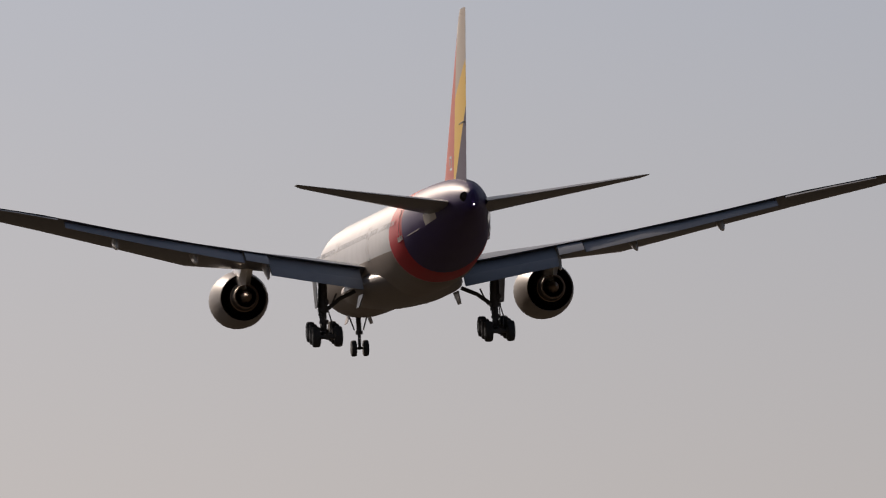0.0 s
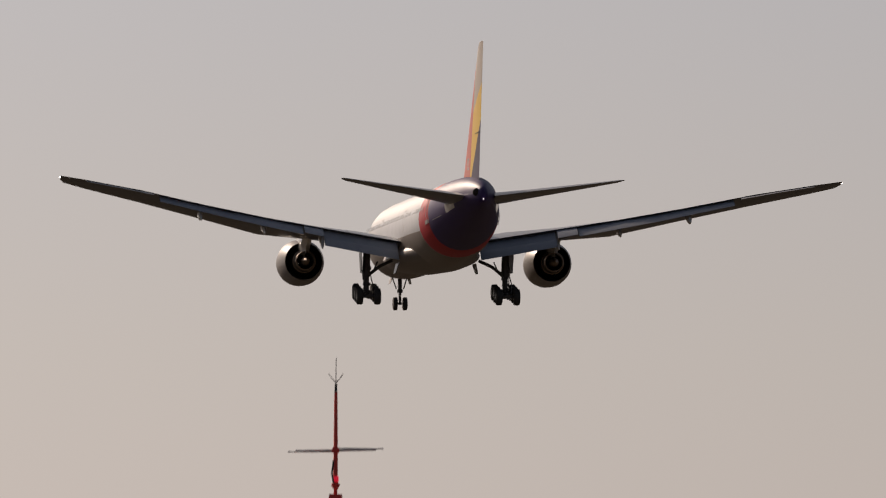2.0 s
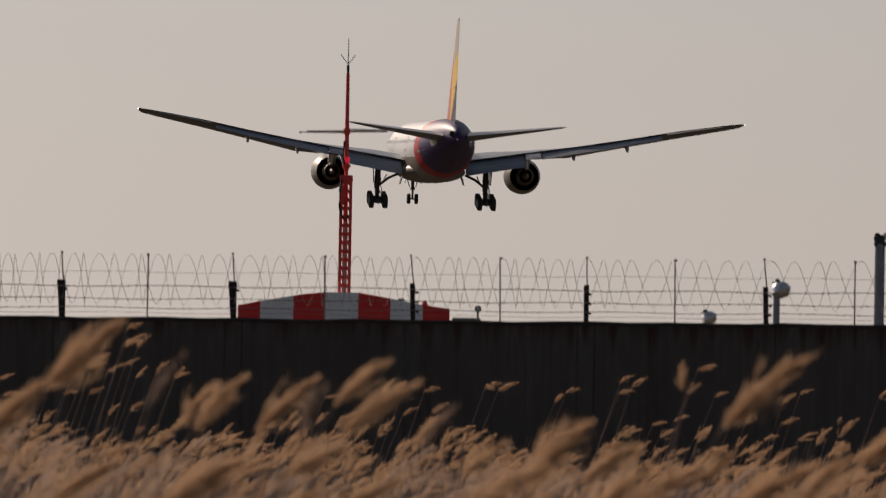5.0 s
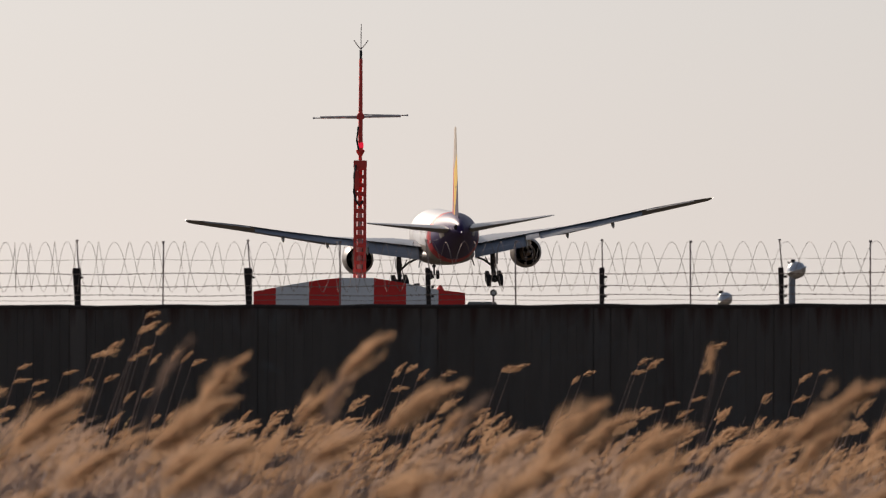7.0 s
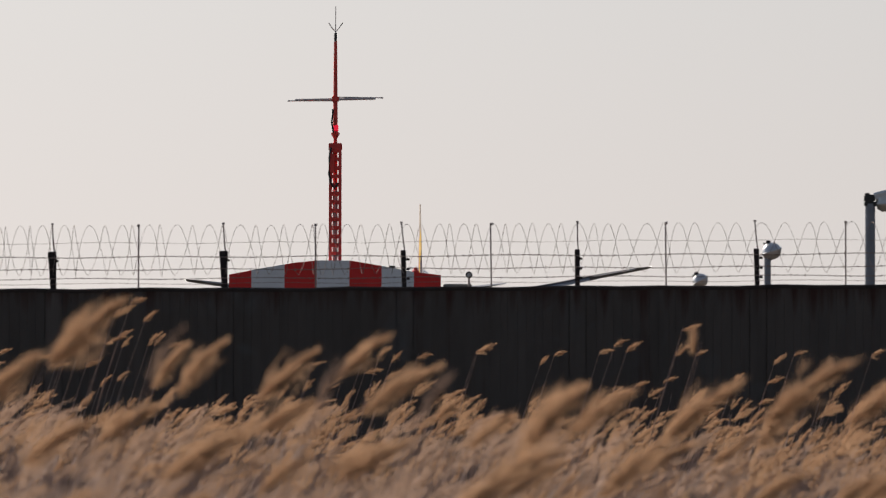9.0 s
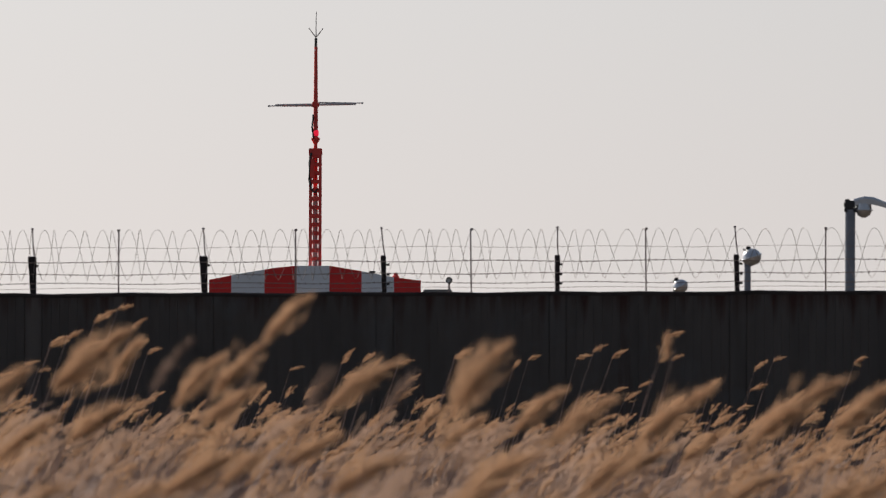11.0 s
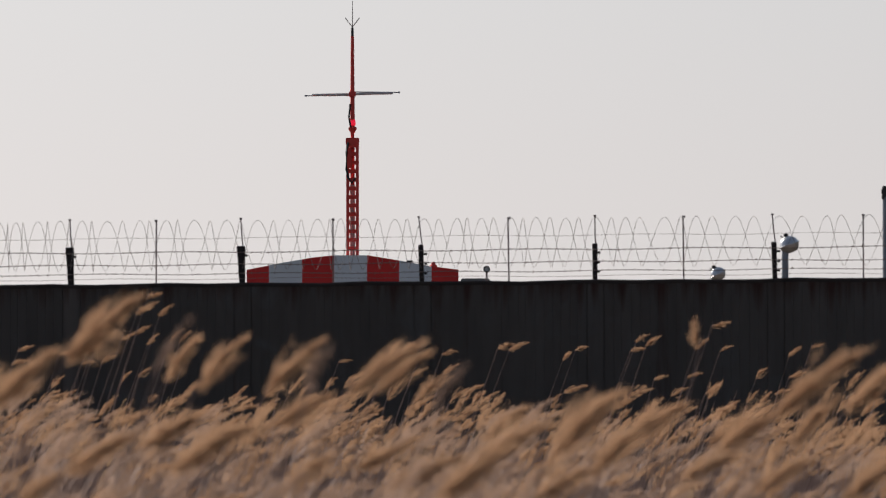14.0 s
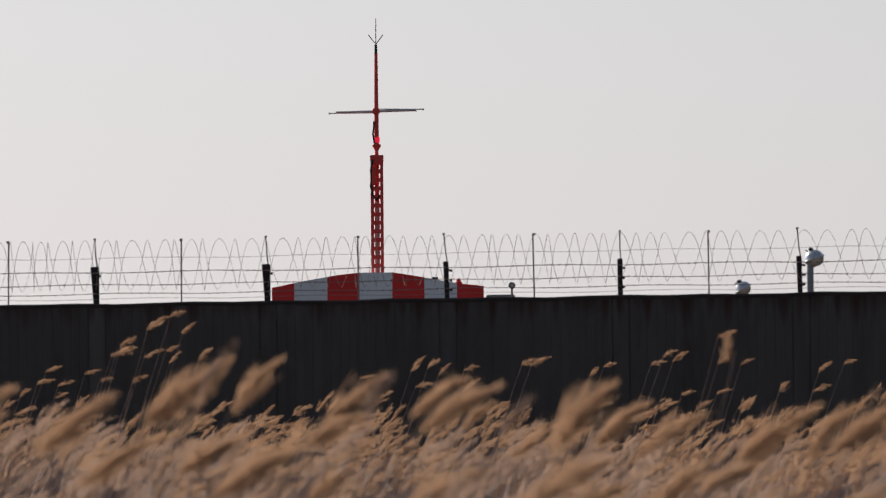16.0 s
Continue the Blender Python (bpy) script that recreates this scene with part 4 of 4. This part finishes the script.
def street_lamp():
    root = tagged(new("street_lamp"), "blue-grey steel lamp post with angled lamp head behind the wall", "street lamp")
    y = 166.0
    x = 0.0474 * y
    zt = 1.7 + 0.0243 * y
    bm = bmesh.new()
    tube(bm, [(x, y, 0), (x, y, zt - 0.11)], 0.09, 14)
    part("pole", bm, M_STEEL, root)
    bm = bmesh.new()
    box(bm, (x - 0.01, y, zt - 0.02), (0.20, 0.16, 0.14), bevel=0.025)
    box(bm, (x - 0.05, y, zt + 0.05), (0.09, 0.10, 0.06), bevel=0.012)
    box(bm, (x + 0.02, y, zt - 0.115), (0.25, 0.15, 0.08), bevel=0.012)
    part("junction_head", bm, M_BLACK, root, smooth=False)
    bm = bmesh.new()
    rings = []
    for dx, dz, hw, hh in ((0.06, 0.02, 0.05, 0.06), (0.25, 0.06, 0.09, 0.07), (0.42, 0.05, 0.10, 0.065), (0.62, -0.02, 0.09, 0.05), (0.68, -0.04, 0.07, 0.035)):
        rings.append([Vector((x + dx, y + a * hw, zt + dz + b * hh)) for a, b in ((-1, -1), (-1, 0.4), (-0.6, 1), (0.6, 1), (1, 0.4), (1, -1))])
    loft(bm, rings)
    part("lamp_head", bm, M_DOME, root, smooth=False)
    bm = bmesh.new()
    loft(bm, [ring((x + 0.24, y, zt + z), (1, 0, 0), (0, 1, 0), r, r * 0.8, 16) for z, r in ((0.0, 0.13), (-0.10, 0.145), (-0.105, 0.165), (-0.12, 0.165), (-0.125, 0.145), (-0.20, 0.11), (-0.25, 0.04))])
    part("lamp_bowl", bm, M_DOME, root)


# ---- reeds ----
def strand(bm, p, q, w, bend):
    """A narrow two-piece blade from p to q."""
    d = (q - p)
    side = Vector((-d.z, 0, d.x))
    if side.length < 1e-6:
        side = Vector((1, 0, 0))
    side = side.normalized() * w
    m = p.lerp(q, 0.5) + bend
    a, b, c, e, f = bm.verts.new(p - side * 0.6), bm.verts.new(p + side * 0.6), bm.verts.new(m - side), bm.verts.new(m + side), bm.verts.new(q)
    bm.faces.new((a, b, e, c))
    bm.faces.new((c, e, f))


def plume(bm, rnd, foot, length, lean, count, width, body=0.30, splay=0.55):
    """A feathery seed head streaming downwind: the axis bends over, many fine branches sweep along it."""
    axis = [Vector(foot)]
    n = 8
    for i in range(n):
        a = lean + radians(13) * (i / n) ** 1.2
        axis.append(axis[-1] + Vector((math.sin(a), rnd.uniform(-0.05, 0.05), math.cos(a))) * (length * 0.86 / n))
    # side branches: long and spread at the foot, short at the tip, all blown to the lee
    branches = []
    for _ in range(max(8, min(80, count // 8))):
        s = rnd.random() ** 1.35
        k = min(int(s * n), n - 1)
        p = axis[k].lerp(axis[k + 1], s * n - k)
        d = (axis[k + 1] - axis[k]).normalized()
        lee = Vector((d.z, 0, -d.x))
        out = lee * rnd.gauss(0.10, 0.42) + Vector((0, rnd.gauss(0, 0.60), 0))
        branches.append((p, d, out * splay * (1.25 - 1.0 * s), length * body * (1.15 - 0.70 * s) * rnd.uniform(0.6, 1.15)))
    for _ in range(count):
        p, d, out, reach = branches[int(rnd.random() * len(branches))]
        u = rnd.random()
        # branches leave the axis steeply and bend over along it
        a = p + (d * u + out * (u * (2 - u))) * reach
        fuzz = Vector((rnd.gauss(0, 1), rnd.gauss(0, 1), rnd.gauss(0, 1))) * reach
        q = a + (d + out * (1 - u) * 0.9) * reach * rnd.uniform(0.22, 0.5) + fuzz * 0.08
        strand(bm, a + fuzz * 0.03, q, width * rnd.uniform(0.6, 1.3), Vector((0, 0, 0.006 * rnd.uniform(-1, 1))))
    return axis[-1]


def stalk(bm, base, tip, radius, bow):
    pts = []
    for i in range(5):
        s = i / 4
        p = Vector(base).lerp(Vector(tip), s)
        p.x -= bow * math.sin(math.pi * s)
        pts.append(p)
    tube(bm, pts, [radius, radius * 0.9, radius * 0.75, radius * 0.6, radius * 0.4], 4, False)


def leaf_blade(bm, rnd, p, length, w):
    a = rnd.uniform(0.35, 1.0)
    q = Vector(p) + Vector((math.sin(a), rnd.uniform(-0.3, 0.3), math.cos(a))) * length
    strand(bm, Vector(p), q, w, Vector((0, 0, length * rnd.uniform(0.02, 0.12))))


def tall_reed(rnd, height, length, slant, strands, width, reach=0.45, thick=0.005, splay=0.55, paint=M_PLUME):
    """One tall reed, its foot at the origin."""
    root = new("reed")
    tip = Vector((reach, 0, height - length * math.cos(slant + 0.12) * 0.95))
    bm = bmesh.new()
    stalk(bm, (-0.03, 0, -0.25), tip, thick, 0.10)
    part("stem", bm, M_STEM, root, smooth=False)
    bm = bmesh.new()
    plume(bm, rnd, tip - Vector((0.03, 0, 0.06)), length, slant, strands, width, rnd.uniform(0.42, 0.50), splay)
    part("plume", bm, paint, root, "feathery tan seed head", smooth=False)["kind"] = "stuff"
    for i in range(2):
        bm = bmesh.new()
        leaf_blade(bm, rnd, tip * rnd.uniform(0.3, 0.65), rnd.uniform(0.15, 0.28), 0.003)
        part("leaf", bm, M_LEAF, root, smooth=False)
    return root


def patch(name, rnd, y0, y1, half, hmin, hmax, count, strands, width, length, leaves, material, rise=0.0):
    """A stand of many reeds with its foot at the origin."""
    bm_p, bm_s = bmesh.new(), bmesh.new()
    for _ in range(count):
        x, y = rnd.uniform(-half, half), rnd.uniform(y0, y1)
        h = hmin + (hmax - hmin) * rnd.random() ** 1.3
        h += rise
        tip = Vector((x + h * rnd.uniform(0.16, 0.34), y, h * 0.93))
        stalk(bm_s, (x, y, 0.0), tip, 0.0042 + width * 0.6, rnd.uniform(0.02, 0.10))
        plume(bm_p, rnd, tip, length * rnd.uniform(0.45, 1.25), radians(rnd.uniform(32, 66)), strands, width, rnd.uniform(0.42, 0.52), 0.44)
        for _ in range(4):
            bx, by = x + rnd.uniform(-0.25, 0.25), y + rnd.uniform(-0.3, 0.3)
            stalk(bm_s, (bx, by, 0.0), (bx + h * rnd.uniform(0.15, 0.36), by, h * rnd.uniform(0.75, 1.0)), 0.0032 + width * 0.6, rnd.uniform(0.0, 0.06))
        for _ in range(leaves):
            leaf_blade(bm_s, rnd, Vector((x, y, 0)).lerp(tip, rnd.uniform(0.45, 0.95)), rnd.uniform(0.16, 0.30), 0.0032)
    root = new(name)
    part("plumes", bm_p, material, root, "tan feathery seed heads", smooth=False)["kind"] = "stuff"
    part("stems", bm_s, M_STEM, root, "dry grey-brown stems and leaves", smooth=False)["kind"] = "stuff"
    return root


SWAYING, FOLLOWED = [], []
# the largest plumes, by their place in the row: seconds and bearing of the tip, in thousandths, as the gusts bend them
GUSTS = {
    0: [(0, -40), (4.0, -42.4), (5.0, -40), (7.5, -37.4), (8.5, -40), (11, -39), (12.5, -37.1), (13, -43.7), (13.5, -41.3), (14, -40), (14.5, -42), (15, -38.2), (15.5, -41.9), (16, -36.8)],
    1: [(0, -29), (3.0, -25), (3.5, -21.2), (4.0, -30.2), (4.5, -27.1), (5.0, -31.9), (6.2, -24), (7.5, -20.9), (8.0, -26.5), (8.5, -33.8), (9.8, -25), (11, -27.9), (11.3, -29), (11.6, -31.1), (11.8, -29.9),
        (12, -26.5), (12.25, -22.0), (12.5, -24.3), (13, -34.6), (13.5, -31.5), (14, -30.9), (14.5, -24.7), (15, -23.2), (15.5, -21.2), (16, -24.6)],
    5: [(0, -5), (3.5, -4.1), (4.0, -2.6), (4.5, -6.4), (5.0, -3.7), (6.2, -4), (7.5, -5.7), (8.0, -1.0), (8.5, -1.6), (9.8, -5), (11, -9.0), (11.5, -10.7), (12, -5.0), (12.5, -0.6), (13, -1.5), (13.5, -3.2),
        (14, -0.1), (14.5, -1.6), (15, 0.0), (15.5, -3.5), (16, 1.0)],
    8: [(0, 14), (4.5, 16.8), (5.0, 18.3), (6.2, 14), (7.5, 20), (8.0, 18), (8.5, 20), (9.8, 14), (11, 12.3), (11.5, 10.4), (12, 17), (12.5, 18), (13, 17.4), (13.5, 19), (14, 20), (14.5, 21), (15, 20), (15.5, 18), (16, 16.8)],
    12: [(0, 46), (4.5, 46), (5.0, 41.6), (6.2, 46), (7.5, 47.5), (8.0, 46.2), (8.5, 47.6), (9.8, 46), (11, 48.4), (11.5, 46.4), (12, 43), (12.5, 48.6), (13, 45), (13.5, 43.8), (14, 46.5), (14.5, 48.5), (15, 49), (15.5, 48), (16, 50)]}


def bed_rise(bearing):
    """The bed stands higher towards one side and dips before the middle of the wall."""
    return -1.3 * bearing - 0.05 * math.exp(-((bearing - 0.020) / 0.014) ** 2)


def reed_bed():
    rnd = random.Random(11)
    # depth bands: near edge, far edge, patches across, reeds in each, heights, strands, strand width, plume length, leaves
    bands = [(20, 26, 6, 26, 1.20, 1.50, 150, 0.0015, 0.20, 3), (27, 31, 5, 20, 1.05, 1.48, 150, 0.0015, 0.20, 3), (32, 38, 5, 24, 1.0, 1.56, 140, 0.0016, 0.21, 3), (40, 50, 6, 30, 1.05, 1.66, 120, 0.0019, 0.22, 2),
             (52, 66, 6, 44, 1.1, 1.74, 150, 0.0021, 0.27, 2), (68, 84, 7, 44, 1.1, 1.78, 160, 0.0024, 0.29, 1), (86, 104, 7, 34, 1.1, 1.84, 190, 0.0027, 0.31, 1), (106, 124, 8, 28, 1.0, 1.95, 210, 0.0030, 0.34, 1),
             (126, 142, 8, 26, 1.0, 2.12, 220, 0.0032, 0.36, 1), (143, 157, 9, 26, 1.0, 2.36, 220, 0.0033, 0.36, 1)]
    for y0, y1, across, count, h0, h1, strands, width, length, leaves in bands:
        yc = (y0 + y1) / 2
        seen = 0.0475 * y1 + 0.012 * yc + 0.5
        half_all = seen + 1.5 + 0.02 * yc
        across = round(across * half_all / seen)
        half = half_all / across * 1.12
        for i in range(across):
            x = -half_all + (2 * i + 1) * half_all / across
            p = patch("reed_stand", rnd, y0 - yc, y1 - yc, half, h0, h1, count, strands, width, length, leaves, M_PLUME if yc > 80 else M_PALE if yc < 40 or (i + int(yc)) % 3 < 2 else M_PLUME, bed_rise(x / yc))
            tagged(p, "stand of dry tan reeds bent by the wind", "reeds", kind="stuff")
            p.location = (x, yc, 0)
            SWAYING.append((p, x, yc, rnd.uniform(0.8, 1.6), rnd.uniform(0, 6.28), 0.4))
    # tall single reeds: bearing of the plume's tip, its rise over the eye per metre, distance, length per metre, lean
    singles = [(-0.0400, 0.0086, 30, 0.0100, 36), (-0.0292, 0.0129, 33, 0.0108, 38), (-0.0243, 0.0094, 38, 0.0058, 26), (-0.0185, 0.0092, 36, 0.0078, 32),
               (-0.0125, 0.0100, 34, 0.0085, 34), (-0.0048, 0.0124, 33, 0.0072, 36), (0.0000, 0.0086, 31, 0.0095, 44), (0.0040, 0.0042, 44, 0.0045, 40),
               (0.0140, 0.0090, 32, 0.0105, 28), (0.0085, 0.0030, 36, 0.0060, 40), (0.0205, 0.0042, 36, 0.0070, 42), (0.0268, 0.0028, 34, 0.0085, 46),
               (0.0470, 0.0082, 30, 0.0120, 42), (0.0385, 0.0038, 31, 0.0110, 44), (0.0340, 0.0020, 38, 0.0060, 40), (0.0440, 0.0030, 36, 0.0075, 34),
               (0.0540, 0.0060, 33, 0.0090, 40), (-0.0480, 0.0070, 33, 0.0095, 38), (-0.0345, 0.0020, 30, 0.0090, 44), (-0.0107, 0.0042, 32, 0.0075, 48),
               (-0.0230, 0.0018, 32, 0.0085, 48), (0.0150, -0.0004, 28, 0.0085, 50)]
    for i in range(16):
        singles.append((-0.057 + 0.114 * (i + rnd.uniform(0.1, 0.9)) / 16, rnd.uniform(-0.0055, 0.0012), rnd.uniform(23, 34), rnd.uniform(0.0065, 0.0105), rnd.uniform(36, 56)))
    for number, (az, rise, d, long, lean) in enumerate(singles):
        lean += 12
        length = long * d
        slant = radians(lean - 6)
        r = tall_reed(rnd, 1.7 + rise * d, length, slant, round(3300 * length), 0.0012, reach=0.80, splay=0.38)
        tagged(r, "tall dry reed with a feathery tan plume bent by the wind", "reed", "tall reeds in the foreground")
        x = az * d - 0.80 - length * 1.08 * math.sin(radians(lean))
        r.location = (x, d, 0)
        if number in GUSTS:
            FOLLOWED.append((r, x, d, az, 1.7 + rise * d, GUSTS[number]))
        else:
            SWAYING.append((r, x, d, rnd.uniform(1.6, 2.6), rnd.uniform(0, 6.28), 0.2))
    # thin spent plumes, close by
    for az, rise, d, lean in ((-0.0245, 0.0118, 25, 30), (-0.0085, 0.0094, 25, 24), (0.0020, 0.0078, 26, 30)):
        r = tall_reed(rnd, 1.7 + rise * d, 0.17, radians(lean), 170, 0.0016, reach=0.5, splay=0.25, paint=M_SPENT)
        tagged(r, "thin spent grey-brown reed plume bent by the wind", "reed", "tall reeds in the foreground")
        x = az * d - 0.50 - 0.15 * math.sin(radians(lean))
        r.location = (x, d, 0)
        SWAYING.append((r, x, d, 2.0, rnd.uniform(0, 6.28), 0.2))
    r = tall_reed(rnd, 2.24, 0.14, radians(-8), 420, 0.0019, 0.22, 0.006, 0.6)
    tagged(r, "tall upright reed with a short pale plume above the bed", "reed", "tall reeds in the foreground")
    r.location = (0.0280 * 46 - 0.22, 46, 0)
    SWAYING.append((r, 0.0280 * 46 - 0.22, 46, 0.9, 1.0, 0.2))
    # slender tall reeds farther off, before the wall
    farther = [(-0.0335, 100, 3.0), (-0.0322, 101, 3.12), (-0.0308, 99, 2.96), (-0.0365, 100, 2.8), (-0.0350, 103, 2.72), (0.0275, 98, 2.78), (0.0268, 104, 2.62)]
    for i in range(40):
        d = rnd.uniform(115, 156)
        az = rnd.uniform(-0.050, -0.025) if rnd.random() < 0.25 else rnd.uniform(-0.052, 0.052)
        farther.append((az, d, rnd.uniform(2.35, 2.95) + (0.1 if az < -0.02 else 0.0)))
    for az, d, h in farther:
        r = tall_reed(rnd, h, rnd.uniform(0.19, 0.28), radians(rnd.uniform(36, 72)), 260, 0.0030, 0.24 * h, 0.007, 0.36)
        tagged(r, "slender tall reed with a small tan plume standing before the wall", "reed", "tall reeds before the wall")
        r.location = (az * d - 0.22 * h, d, 0)
        SWAYING.append((r, az * d, d, rnd.uniform(1.0, 2.0), rnd.uniform(0, 6.28), 0.4))


def sway_rows(x, y, z, gain, phase, step):
    rows = []
    n = round(16.0 / step)
    for i in range(n + 1):
        t = i * step
        gust = 0.6 + 0.4 * math.sin(0.55 * t - 0.12 * x - 0.05 * y)
        a = gain * (gust * 1.6 - 0.96 + math.sin(3.6 * t + phase - 0.6 * x) + 0.6 * math.sin(6.9 * t + 1.7 * phase))
        b = gain * 0.4 * math.sin(2.9 * t + 2.1 * phase)
        rows.append((t, pose(x, y, z, b, a, 0)))
    return rows


def motions():
    walk(PLANE, flight_rows())
    for ob, x, y, gain, phase, step in SWAYING:
        z = ob.location.z
        walk(ob, sway_rows(ob.location.x, y, z, gain, phase, step))
    for ob, x, d, az, high, track in FOLLOWED:
        walk(ob, [(t, pose(x, d, -0.35 * (b * 0.001 - az) * d, 0, math.degrees((b * 0.001 - az) * d / high), 0)) for t, b in track])


ground()
runway()
PLANE = airliner()
fence()
shelter()
mast()
disc_sign()
dome_light(0.03690 * 163, 163.0, 1.7 + 0.01853 * 163, -20, 0.058)
dome_light(0.02930 * 163, 163.0, 1.7 + 0.01540 * 163, -30, 0.05, 0.92)
street_lamp()
reed_bed()
wall()
motions()
